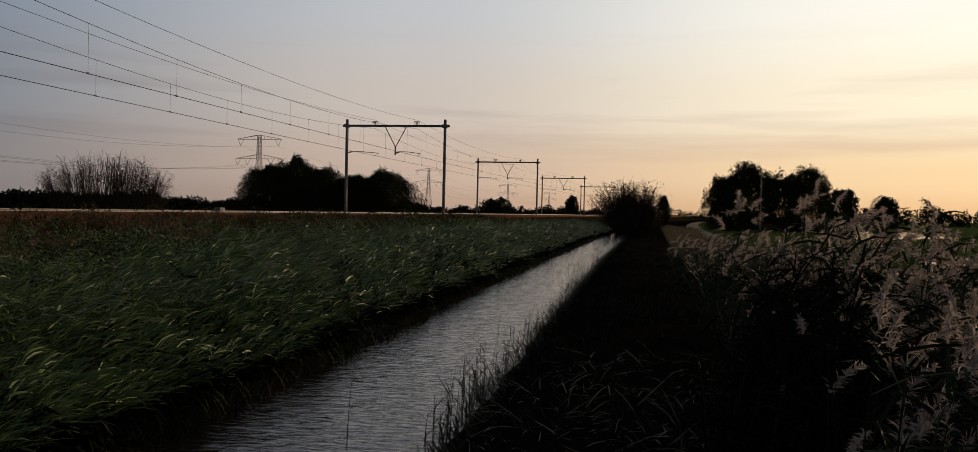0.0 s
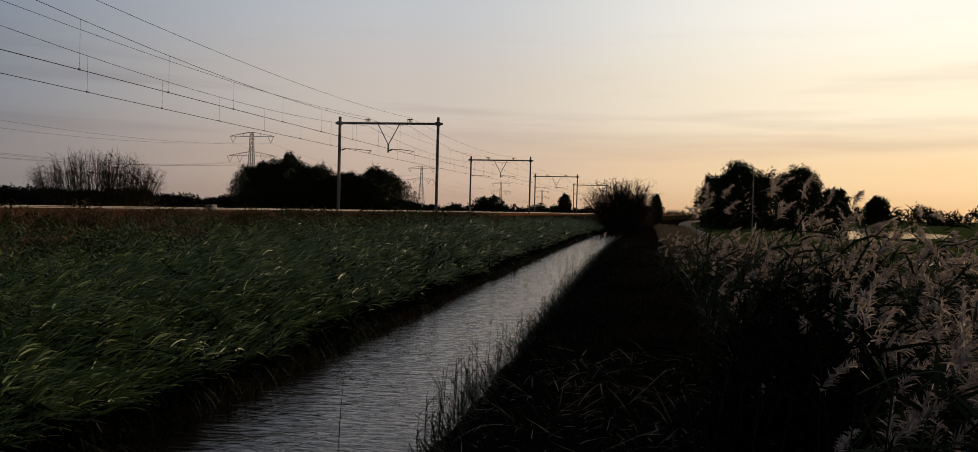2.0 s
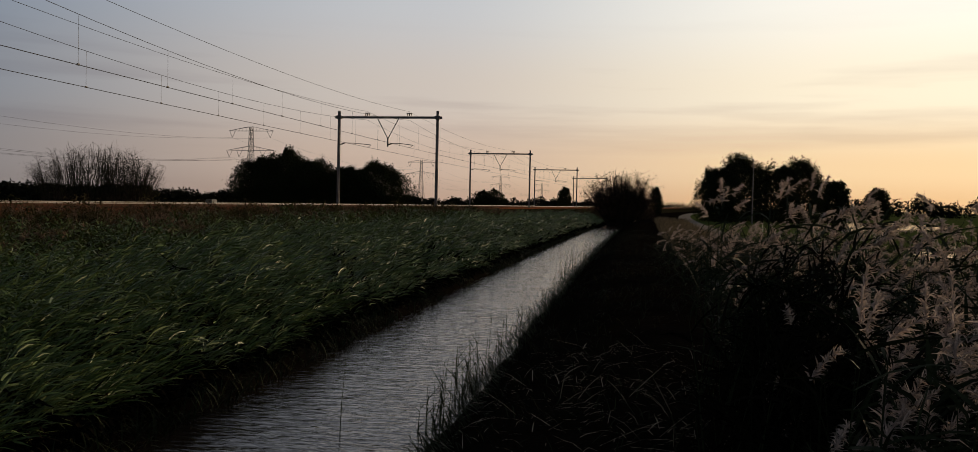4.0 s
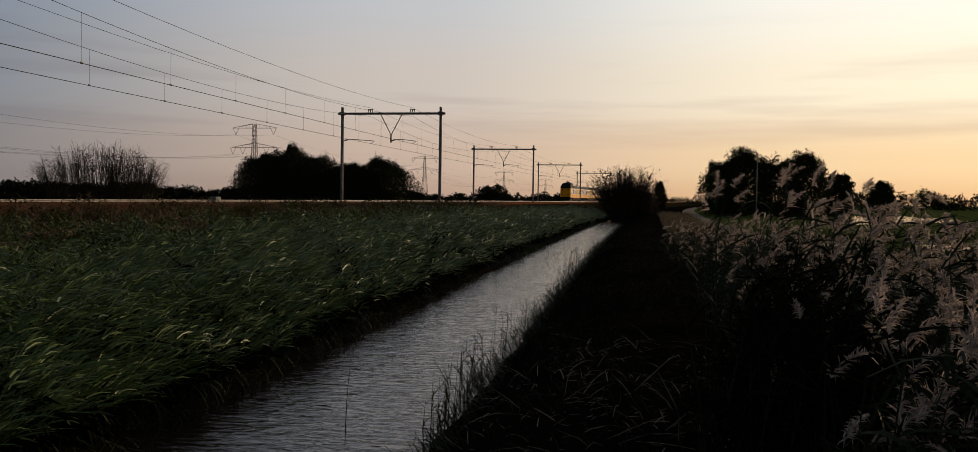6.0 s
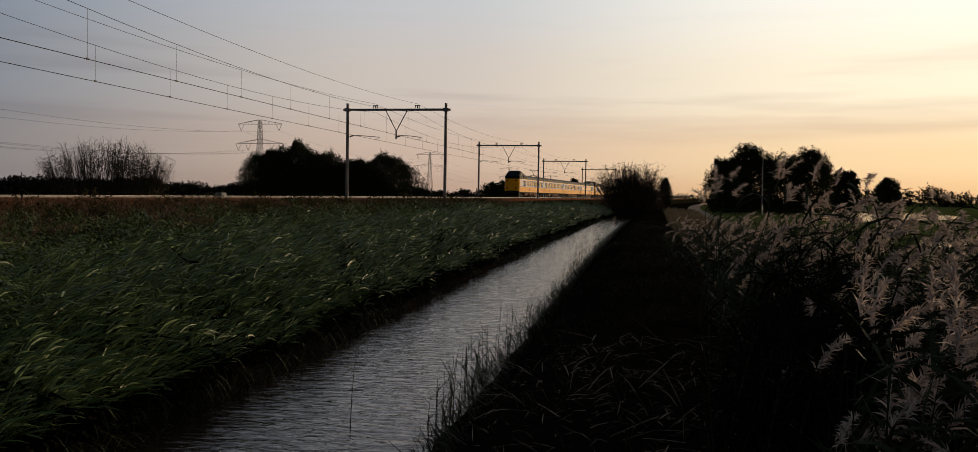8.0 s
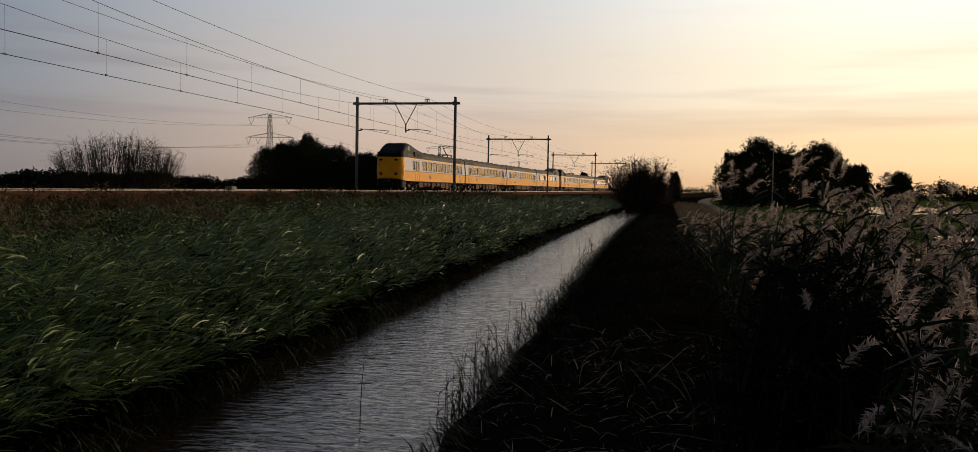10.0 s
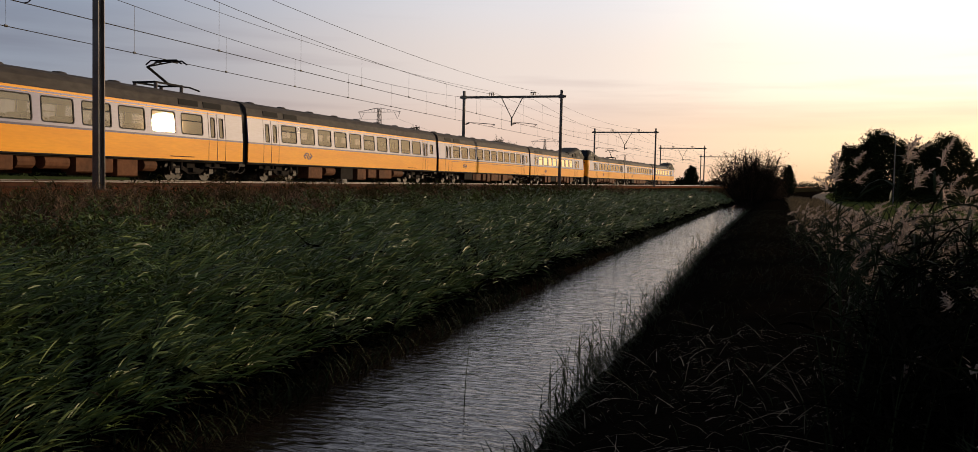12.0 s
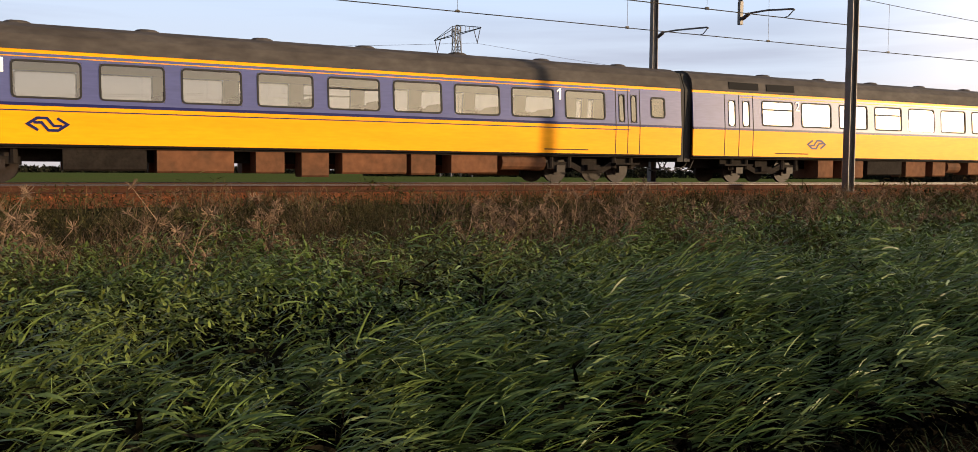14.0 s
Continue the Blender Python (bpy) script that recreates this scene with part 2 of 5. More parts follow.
M = {
    "soil": material("dark_soil", (0.020, 0.016, 0.010), 0.95, vary=0.4, scale=0.6, fine=25, bump=0.6, second=(0.032, 0.030, 0.013), spec=0.0),
    "bank": material("bank_and_reed_shade", (0.009, 0.007, 0.005), 0.95, vary=0.4, scale=1.5, fine=30, bump=0.8, spec=0.0),
    "field": material("meadow", (0.065, 0.095, 0.025), 0.9, vary=0.3, scale=0.08, fine=4, second=(0.085, 0.09, 0.03), spec=0.0),
    "ballast": material("ballast", (0.20, 0.064, 0.024), 0.95, vary=0.5, scale=0.8, fine=14, bump=1.0, second=(0.11, 0.046, 0.022), spec=0.0),
    "concrete": material("sleeper_concrete", (0.12, 0.085, 0.065), 0.9, vary=0.2, fine=20, bump=0.2, spec=0.0),
    "rail": material("rail_rust", (0.060, 0.026, 0.015), 0.85, vary=0.3, fine=30, spec=0.05),
    "railtop": material("rail_polished", (0.09, 0.085, 0.08), 0.45, metal=1.0, vary=0.1),
    "steel": material("mast_steel", (0.12, 0.115, 0.11), 0.55, metal=0.3, vary=0.25, scale=1.2, fine=25, second=(0.085, 0.07, 0.06)),
    "wire": material("copper_wire", (0.03, 0.028, 0.026), 0.6, metal=0.2, vary=0.1),
    "insulator": material("insulator", (0.05, 0.035, 0.03), 0.35, vary=0.1),
    "lattice": material("galvanised_lattice", (0.07, 0.07, 0.075), 0.6, metal=0.2, vary=0.15),
    "yellow": material("train_yellow", (0.78, 0.33, 0.005), 0.42, vary=0.06, scale=0.7, fine=8, second=(0.70, 0.28, 0.005), stretch=(1, 0.3, 2), bump=0.04, spec=0.10),
    "blue": material("train_blue", (0.070, 0.080, 0.195), 0.40, vary=0.10, scale=0.7, fine=8, stretch=(1, 0.3, 2), bump=0.05, spec=0.24),
    "stripe": material("stripe_navy", (0.014, 0.015, 0.075), 0.4, vary=0.05, spec=0.12),
    "roof": material("train_roof", (0.060, 0.053, 0.048), 0.75, vary=0.3, scale=1.0, fine=5, second=(0.040, 0.034, 0.030), stretch=(1, 0.4, 1), spec=0.2),
    "hump": material("cab_roof_dark", (0.011, 0.010, 0.010), 0.6, vary=0.2, scale=1.0, fine=9, spec=0.06),
    "lens": material("lamp_lens", (0.30, 0.12, 0.05), 0.3, vary=0.1),
    "black": material("train_black", (0.008, 0.008, 0.009), 0.6, vary=0.1, spec=0.04),
    "rubber": material("rubber", (0.015, 0.014, 0.013), 0.8, vary=0.15),
    "under": material("underframe", (0.018, 0.015, 0.013), 0.8, vary=0.35, fine=12, bump=0.2, spec=0.05),
    "boxes": material("equipment_box", (0.125, 0.056, 0.028), 0.8, vary=0.2, scale=1.2, fine=6, second=(0.080, 0.040, 0.022), spec=0.1),
    "wheel": material("wheel_steel", (0.022, 0.016, 0.013), 0.55, vary=0.3, fine=14, bump=0.1, spec=0.2),
    "glass": glass_material("train_glass", (0.66, 0.60, 0.52)),
    "darkglass": material("cab_glass", (0.006, 0.007, 0.009), 0.1, vary=0.05, spec=0.25),
    "white": material("lettering_white", (0.8, 0.8, 0.78), 0.5, vary=0.03),
    "seat": material("seat_cloth", (0.20, 0.13, 0.12), 0.9, vary=0.2),
    "lining": material("car_lining", (0.66, 0.55, 0.42), 0.7, vary=0.08),
    "reed": material("reed_leaf", (0.062, 0.098, 0.021), 0.48, vary=0.2, scale=0.35, fine=6, island=0.35, second=(0.132, 0.168, 0.060), spec=0.25),
    # darker copy of the reed green: shade on low reed parts is in the colour
    "reeddark": material("reed_dark_shade", (0.020, 0.027, 0.010), 0.7, vary=0.25, island=0.3, spec=0.08),
    # shade inside the reed mass, put into a near-black leaf colour
    "reedshade": material("reed_shade_leaf", (0.010, 0.009, 0.006), 0.9, vary=0.3, island=0.4, spec=0.0),
    "weed": material("weed_leaf", (0.058, 0.098, 0.020), 0.5, vary=0.25, scale=0.3, fine=5, island=0.35, second=(0.100, 0.120, 0.028), leaf=0.05, spec=0.2),
    "umbel": material("dead_umbel", (0.20, 0.135, 0.090), 0.8, vary=0.25, scale=0.5, fine=5, island=0.4, leaf=0.1, spec=0.0),
    "dry": material("dry_weed", (0.155, 0.105, 0.066), 0.8, vary=0.3, scale=0.5, fine=5, island=0.5, second=(0.050, 0.043, 0.020), leaf=0.15, spec=0.0, mixpos=(0.42, 0.56)),
    "straw": material("straw", (0.34, 0.28, 0.20), 0.7, vary=0.25, island=0.7, leaf=0.05, spec=0.05),
    "plume": material("reed_plume", (0.47, 0.375, 0.31), 0.7, vary=0.25, island=0.5, leaf=0.45, spec=0.1),
    "willow": material("willow_leaf", (0.110, 0.070, 0.045), 0.7, vary=0.3, scale=0.3, fine=3, island=0.6, leaf=0.35, spec=0.0),
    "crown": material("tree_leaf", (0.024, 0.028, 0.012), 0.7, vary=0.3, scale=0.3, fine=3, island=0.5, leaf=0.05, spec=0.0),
    "twig": material("bark", (0.035, 0.028, 0.021), 0.9, vary=0.3, spec=0.0),
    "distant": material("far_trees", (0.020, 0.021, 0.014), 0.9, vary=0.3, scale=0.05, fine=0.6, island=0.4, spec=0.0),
    "path": material("gravel_path", (0.30, 0.26, 0.21), 0.95, vary=0.3, scale=1, fine=20, spec=0.0),
    "cabinet": material("cabinet_grey", (0.16, 0.155, 0.14), 0.6, vary=0.15, spec=0.1),
    "water": water_material("ditch_water", 7.0, 0.34),
    "pond": water_material("pond_water", 4.0, 0.12),
}


# ---- the ground: one sheet with the embankment, the ditch and its banks ----
PROFILE = [(-4200, 0.5), (-900, 0.5), (-300, 0.5), (-120, 0.5), (-60, 0.5), (-38, 0.55), (-34, 0.8), (-31, 1.55), (-30.2, 1.66), (-24, 1.66), (-18.6, 1.66), (-17.6, 1.45),
           (-16, 1.05), (-14, 0.8), (-12, 0.62), (-10, 0.5), (-8, 0.38), (-6.5, 0.26), (-5.2, 0.16), (-4.55, 0.06), (-4.25, -0.12), (-3.8, -0.45), (-2.9, -0.5),
           (-2.2, -0.35), (-1.85, -0.08), (-1.6, 0.12), (-1.25, 0.34), (-0.9, 0.52), (-0.5, 0.64), (0, 0.7), (0.6, 0.72), (1.4, 0.68), (2.2, 0.58), (3.4, 0.5), (6, 0.42), (12, 0.35),
           (30, 0.35), (80, 0.4), (200, 0.45), (600, 0.5), (1500, 0.5), (4200, 0.5)]


def ground_z(x, y):
    u = x - cx(y)
    return float(np.interp(u, [p[0] for p in PROFILE], [p[1] for p in PROFILE]))


def build_ground():
    ys = sorted(set(list(np.arange(-40, 130, 1.0)) + list(range(130, 340, 10)) + [-400, -250, -150, -100, -70, -50, 400, 600, 1000, 1800, 3000, 4300]))
    us = [p[0] for p in PROFILE]
    v, f, mi = [], [], []
    for y in ys:
        for u, z in PROFILE:
            rough = 0.05 * noise.noise((u * 0.9, y * 0.7, 3.1)) if -18 < u < 6 and abs(y) < 140 else 0
            if -2.6 < u < -0.7 and abs(y) < 140:
                rough += 0.11 * noise.noise((u * 1.7, y * 1.3, 9.4))
            v.append((u + cx(y), y, z + rough))
    n = len(us)
    for j in range(len(ys) - 1):
        for i in range(n - 1):
            f.append((j * n + i, j * n + i + 1, (j + 1) * n + i + 1, (j + 1) * n + i))
            um = (us[i] + us[i + 1]) / 2
            # bank colour runs on under the reeds, putting their shade into the ground
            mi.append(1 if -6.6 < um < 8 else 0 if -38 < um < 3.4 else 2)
    me = bpy.data.meshes.new("ground")
    me.from_pydata(v, [], f)
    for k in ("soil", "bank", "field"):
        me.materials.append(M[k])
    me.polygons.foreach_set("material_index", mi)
    me.shade_smooth()
    tagged(new("ground", me), "flat meadow with a dark embankment and bare ditch bank", "ground", kind="structure")


def ribbon(us, zs, ys, closed=False):
    m = Mesh()
    m.loft([[(u + cx(y), y, z) for u, z in zip(us, zs)] for y in ys], closed=closed, caps=closed)
    return m


def build_water():
    ys = [float(y) for y in range(-40, 150, 4)]
    tagged(part("water", ribbon([-4.5, -3, -1.7], [0, 0, 0], ys), M["water"], smooth=True), "rippled dark ditch water mirroring the evening sky", "ditch", kind="structure")
    rnd = random.Random(5)
    for px, py, a, b, tilt in ((33, 122, 7, 36, -19), (13.9, 42.0, 1.2, 2.6, -14)):
        m = Mesh()
        ring = []
        for k in range(40):
            w = 2 * math.pi * k / 40
            s = 1 + 0.16 * math.sin(3 * w + px) + 0.08 * rnd.uniform(-1, 1)
            q = Matrix.Rotation(radians(tilt), 3, "Z") @ Vector((a * s * math.cos(w), b * s * math.sin(w), 0))
            ring.append((px + q.x, py + q.y, 0.425))
        m.add(ring, [tuple(range(40))])
        tagged(part("pond", m, M["pond"]), "shallow bright pool of water in the meadow", "pond", kind="structure")


def build_track():
    ys = [float(y) for y in range(-80, 340, 5)] + [400.0, 520.0, 700.0]
    bed = ribbon([-31.2, -30.0, -28.4, -24.0, -19.9, -18.4, -17.9], [1.3, 1.72, 1.79, 1.76, 1.79, 1.72, 1.35], ys)
    tagged(part("ballast_bed", bed, M["ballast"], smooth=True), "rust-brown crushed stone ballast under two tracks", "ballast", kind="structure")
    # loose stones along the near shoulder
    rs = np.random.RandomState(4)
    m = Mesh()
    for _ in range(5200):
        y = rs.uniform(-6, 75) if rs.rand() < 0.8 else rs.uniform(75, 110)
        u = rs.uniform(-19.9, -17.9)
        z = float(np.interp(u, [-19.9, -18.4, -17.9], [1.79, 1.72, 1.35]))
        r = rs.uniform(0.02, 0.05)
        c = Vector((u + cx(y), y, z))
        m.add([c + Vector(p) * r for p in ((1, 0, 0.1), (0, 1, 0), (-1, 0.1, 0), (0.1, -1, 0), (0.1, 0.2, 0.9))], [(0, 1, 4), (1, 2, 4), (2, 3, 4), (3, 0, 4)])
    tagged(part("ballast_stones", m, M["ballast"]), "loose rust-brown ballast stones on the shoulder", "stones", kind="stuff")
    sleeper = Mesh().loft([[(-1.28, s * 0.14, -0.21), (-1.28, s * 0.11, 0), (1.28, s * 0.11, 0), (1.28, s * 0.14, -0.21)] for s in (-1, 1)])
    sleeper_data = sleeper.data("sleeper", M["concrete"])
    for name, u in (("near", NEAR_TRACK), ("far", FAR_TRACK)):
        track = empty("railway_track", "railway track on concrete sleepers in rusty ballast", "railway track", "double track")
        for du in (-0.75, 0.75):
            prof = [(-0.075, 0), (0.075, 0), (0.075, 0.012), (0.012, 0.035), (0.012, 0.13), (0.036, 0.14), (0.036, 0.158), (-0.036, 0.158), (-0.036, 0.14), (-0.012, 0.13), (-0.012, 0.035), (-0.075, 0.012)]
            rail = part("rail", ribbon([u + du + p[0] for p in prof], [RAIL_Z - 0.172 + p[1] for p in prof], ys, True), M["rail"], track, "rusty steel rail")
            prof = [(-0.034, 0.159), (0.034, 0.159), (0.030, 0.172), (-0.030, 0.172)]
            part("rail_head", ribbon([u + du + p[0] for p in prof], [RAIL_Z - 0.172 + p[1] for p in prof], ys, True), M["railtop"], rail, "polished running surface")
        for k in range(140):
            y = -12 + 0.62 * k
            part("sleeper", sleeper_data, None, track, place=pose(u + cx(y), y, RAIL_Z - 0.175, 0, 0, -math.degrees(slope(y))))


# ---- overhead line: portals, wires ----
PORTALS = [-38.0, 22.3, 82.6, 141.6, 203.9, 264.0, 325.0]
BEAM_Z = EYE + 8.04


def i_beam(w, d, t):
    """Profile of a rolled steel section, w across the flanges and d deep."""
    a, b = w / 2, d / 2
    return [(-a, -b), (a, -b), (a, -b + t), (t / 2, -b + t), (t / 2, b - t), (a, b - t), (a, b), (-a, b), (-a, b - t), (-t / 2, b - t), (-t / 2, -b + t), (-a, -b + t)]


def build_portal():
    """A portal about the middle of the near leg's line, at y = 0 and true heights."""
    top = empty("catenary_portal", "dark steel overhead-line portal spanning both tracks", "catenary portal", "overhead-line portals")
    for u, name in ((NEAR_LEG, "near"), (FAR_LEG, "far")):
        prof = i_beam(0.24, 0.28, 0.025)
        z1 = BEAM_Z + 0.62
        leg = part("leg", Mesh().loft([[(u + x * k, y * k, z) for x, y in prof] for z, k in ((1.2, 1.0), (z1, 0.86))]), M["steel"], top, "weathered steel mast of H section")
        part("foot_plate", Mesh().box(u - 0.32, u + 0.32, -0.32, 0.32, 1.5, 1.78), M["concrete"], leg, "concrete footing")
        part("collar", Mesh().box(u - 0.24, u + 0.24, -0.22, 0.22, BEAM_Z - 0.16, BEAM_Z + 0.16), M["steel"], leg)
    part("crossbeam", Mesh().loft([[(x, y, BEAM_Z + z) for y, z in i_beam(0.18, 0.21, 0.016)] for x in (FAR_LEG - 0.45, NEAR_LEG + 0.45)]), M["steel"], top)
    mid = (NEAR_TRACK + FAR_TRACK) / 2
    for u in (NEAR_TRACK, FAR_TRACK):
        b = Mesh()
        for sx in (-0.2, 0.2):
            b.box(u + sx - 0.03, u + sx + 0.03, -0.05, 0.05, BEAM_Z + 0.13, BEAM_Z + 0.42)
        b.box(u - 0.26, u + 0.26, -0.06, 0.06, BEAM_Z + 0.37, BEAM_Z + 0.44)
        bracket = part("saddle", b, M["steel"], top)
        part("insulator", Mesh().tube([(u, 0, BEAM_Z + 0.14), (u, 0, BEAM_Z + 0.2), (u, 0, BEAM_Z + 0.26), (u, 0, BEAM_Z + 0.37)], 0.07, 8), M["insulator"], bracket)
    # hanger: two raking rods that meet over the gap between the tracks
    tip = BEAM_Z - 2.05
    for s in (-1.05, 1.05):
        part("hanger_rod", Mesh().tube([(mid + s, 0, BEAM_Z - 0.1), (mid, 0, tip)], 0.045, 6), M["steel"], top)
    part("hanger_post", Mesh().box(mid - 0.07, mid + 0.07, -0.07, 0.07, tip - 0.75, tip + 0.06), M["steel"], top)
    for u0, u in ((mid, NEAR_TRACK), (FAR_LEG + 0.15, FAR_TRACK)):
        z = CONTACT_Z + 0.36
        arm = part("registration_arm", Mesh().tube([(u0, 0, z - 0.12), (u0 + 0.5, 0, z + 0.05), (u0 + 1.3, 0, z + 0.02), (u + 0.35, 0, z - 0.12), (u + 0.42, 0, z - 0.16)], 0.035, 6), M["steel"], top)
        part("arm_insulator", Mesh().tube([(u0 + 0.1, 0, z - 0.09), (u0 + 0.42, 0, z + 0.03)], 0.07, 8), M["insulator"], arm)
        part("steady_arm", Mesh().tube([(u + 0.42, 0, z - 0.14), (u + 0.15, 0, CONTACT_Z + 0.03), (u, 0, CONTACT_Z + 0.02)], 0.02, 5), M["steel"], arm)
    return top


CONTACT_Z = RAIL_Z + 5.5


def build_overhead():
    first = build_portal()
    for k, y in enumerate(PORTALS):
        # turn about the tracks, not the origin
        m = Matrix.Translation((cx(y) - 24, y, 0)) @ Matrix.Rotation(-slope(y), 4, "Z") @ Matrix.Translation((24, 0, 0))
        if k == 0:
            first.matrix_basis = m
        else:
            copy_thing(first, m)
    for u in (NEAR_TRACK, FAR_TRACK):
        line = empty("overhead_wires", "copper contact wire hung by droppers from a carrying wire", "overhead line", "overhead lines")
        cpts, mpts, fpts, drops = [], [], [], []
        for a, b in zip(PORTALS[:-1], PORTALS[1:]):
            for k in range(16):
                s = k / 16
                y = a + (b - a) * s
                chord = cx(a) + (cx(b) - cx(a)) * s
                sag = 4 * s * (1 - s)
                cpts.append((chord + u + 0.02, y, CONTACT_Z - 0.03 * sag))
                mpts.append((chord + u, y, BEAM_Z - 0.25 - 1.15 * sag))
                fpts.append((chord + u, y, BEAM_Z + 0.56 - 0.75 * sag))
            for k in range(9):
                s = (k + 0.5) / 9
                y = a + (b - a) * s
                chord = cx(a) + (cx(b) - cx(a)) * s
                sag = 4 * s * (1 - s)
                drops.append((chord + u, y, CONTACT_Z - 0.03 * sag, BEAM_Z - 0.25 - 1.15 * sag))
        part("contact_wire", Mesh().tube(cpts, 0.017, 5), M["wire"], line, "twin contact wire")
        part("carrying_wire", Mesh().tube(mpts, 0.013, 5), M["wire"], line)
        part("feeder_wire", Mesh().tube(fpts, 0.012, 5), M["wire"], line)
        for x, y, z0, z1 in drops:
            d = part("dropper", Mesh().tube([(x, y, z0), (x, y, z1)], 0.006, 4), M["wire"], line)
            part("clamp", Mesh().box(x - 0.025, x + 0.025, y - 0.07, y + 0.07, z0 - 0.02, z0 + 0.06), M["wire"], d)


# ---- high-voltage line far beyond the railway ----
PYLONS = [(-279, 131), (-262, 591), (-243, 1036), (-222, 1570), (-200, 2130), (-175, 2700), (-150, 3300)]


def build_pylon():
    top = empty("lattice_pylon", "grey lattice steel pylon with two cross-arms", "pylon", "high-voltage pylons")
    levels = [(0, 4.2), (9, 3.4), (18, 2.6), (26, 2.0), (31, 1.65), (35.5, 1.45), (40, 1.3), (45, 1.15), (52, 1.0)]
    r = 0.17
    for sx in (-1, 1):
        for sy in (-1, 1):
            part("leg", Mesh().tube([(sx * w, sy * w, z) for z, w in levels], r, 4), M["lattice"], top)
    braces = Mesh()
    for (z0, w0), (z1, w1) in zip(levels[:-1], levels[1:]):
        for a, b in (((-1, -1), (1, -1)), ((1, -1), (1, 1)), ((1, 1), (-1, 1)), ((-1, 1), (-1, -1))):
            braces.cyl((a[0] * w0, a[1] * w0, z0), (b[0] * w1, b[1] * w1, z1), 0.10, 4)
            braces.cyl((b[0] * w0, b[1] * w0, z0), (a[0] * w1, a[1] * w1, z1), 0.10, 4)
            braces.cyl((a[0] * w1, a[1] * w1, z1), (b[0] * w1, b[1] * w1, z1), 0.10, 4)
    part("bracing", braces, M["lattice"], top)
    for z, half in ((35.5, 17.5), (49.2, 17.0)):
        for s in (-1, 1):
            arm = Mesh()
            for sy in (-0.9, 0.9):
                arm.cyl((s * 1.2, sy, z), (s * half, 0, z), 0.13, 4)
                arm.cyl((s * 1.2, sy, z + 3.0), (s * half, 0, z + 0.15), 0.13, 4)
            for k in range(1, 6):
                q = k / 6
                x = s * (1.2 + (half - 1.2) * q)
                arm.cyl((x, -0.9 * (1 - q), z), (x, 0.9 * (1 - q), z), 0.08, 4)
                arm.cyl((x, 0, z), (x, 0, z + 3 * (1 - q)), 0.08, 4)
            crossarm = part("crossarm", arm, M["lattice"], top)
            for x in ((half - 0.8, half * 0.52) if z < 40 else (half - 2.5,)):
                part("insulator_string", Mesh().cyl((s * (x + 2.0), 0, z), (s * x, 0, z - 4.6), 0.14, 5).cyl((s * (x - 2.4), 0, z), (s * x, 0, z - 4.6), 0.14, 5), M["insulator"], crossarm)
    return top


def build_power_line():
    first = build_pylon()
    for k, (x, y) in enumerate(PYLONS):
        m = pose(x, y, 0.4, 0, 0, -3 if k else 3)
        if k == 0:
            first.matrix_basis = m
        else:
            copy_thing(first, m)
    wires = empty("power_lines", "sagging high-voltage conductors between pylons", "power line")
    for off, z in ((-16.7, 31.2), (-9.1, 31.2), (9.1, 31.2), (16.7, 31.2), (-14.5, 44.9), (14.5, 44.9)):
        pts = []
        line = [(-300, -330)] + PYLONS[:5]
        for (x0, y0), (x1, y1) in zip(line[:-1], line[1:]):
            for k in range(14):
                s = k / 14
                pts.append((x0 + (x1 - x0) * s + off, y0 + (y1 - y0) * s, z - 11.0 * 4 * s * (1 - s)))
        part("conductor", Mesh().tube(pts, 0.045, 4), M["wire"], wires)


# ---- the train: two coupled units of four and three cars ----
HALF_W = 1.42
FLOOR_Z, BELT_Z, WIN_Z0, WIN_Z1, EAVE_Z, ROOF_Z = 0.97, 1.95, 2.12, 3.04, 3.36, 4.08


def side_x(z):
    """Half width of the body at height z: sides lean in above the belt."""
    return HALF_W - 0.02 * max(0, BELT_Z - z) - 0.075 * max(0, z - BELT_Z)


def panel(m, s, y0, y1, z0, z1, thick=0.06):
    """A piece of the side wall; s is the side."""
    o0, o1 = s * side_x(z0), s * side_x(z1)
    i0, i1 = s * (side_x(z0) - thick), s * (side_x(z1) - thick)
    m.loft([[(o0, y, z0), (o1, y, z1), (i1, y, z1), (i0, y, z0)] for y in (y0, y1)])


def rounded(y0, y1, z0, z1, r, n=3):
    pts = []
    for cy, cz, a0 in ((y1 - r, z1 - r, 0), (y0 + r, z1 - r, 90), (y0 + r, z0 + r, 180), (y1 - r, z0 + r, 270)):
        for k in range(n + 1):
            a = radians(a0 + 90 * k / n)
            pts.append((cy + r * math.cos(a), cz + r * math.sin(a)))
    return pts


def rim(m, s, y0, y1, z0, z1, r, w, out=0.012):
    """A rounded frame round an opening, standing a little proud."""
    a, b = rounded(y0 - w, y1 + w, z0 - w, z1 + w, r + w), rounded(y0, y1, z0, z1, r)
    n = len(a)
    v = [(s * (side_x(z) + out), y, z) for y, z in a] + [(s * (side_x(z) + out), y, z) for y, z in b] + [(s * (side_x(z) - 0.03), y, z) for y, z in b] + [(s * (side_x(z) - 0.01), y, z) for y, z in a]
    f = []
    for i in range(n):
        j = (i + 1) % n
        f += [(i, j, n + j, n + i), (n + i, n + j, 2 * n + j, 2 * n + i), (3 * n + i, 3 * n + j, j, i)]
    m.add(v, f)


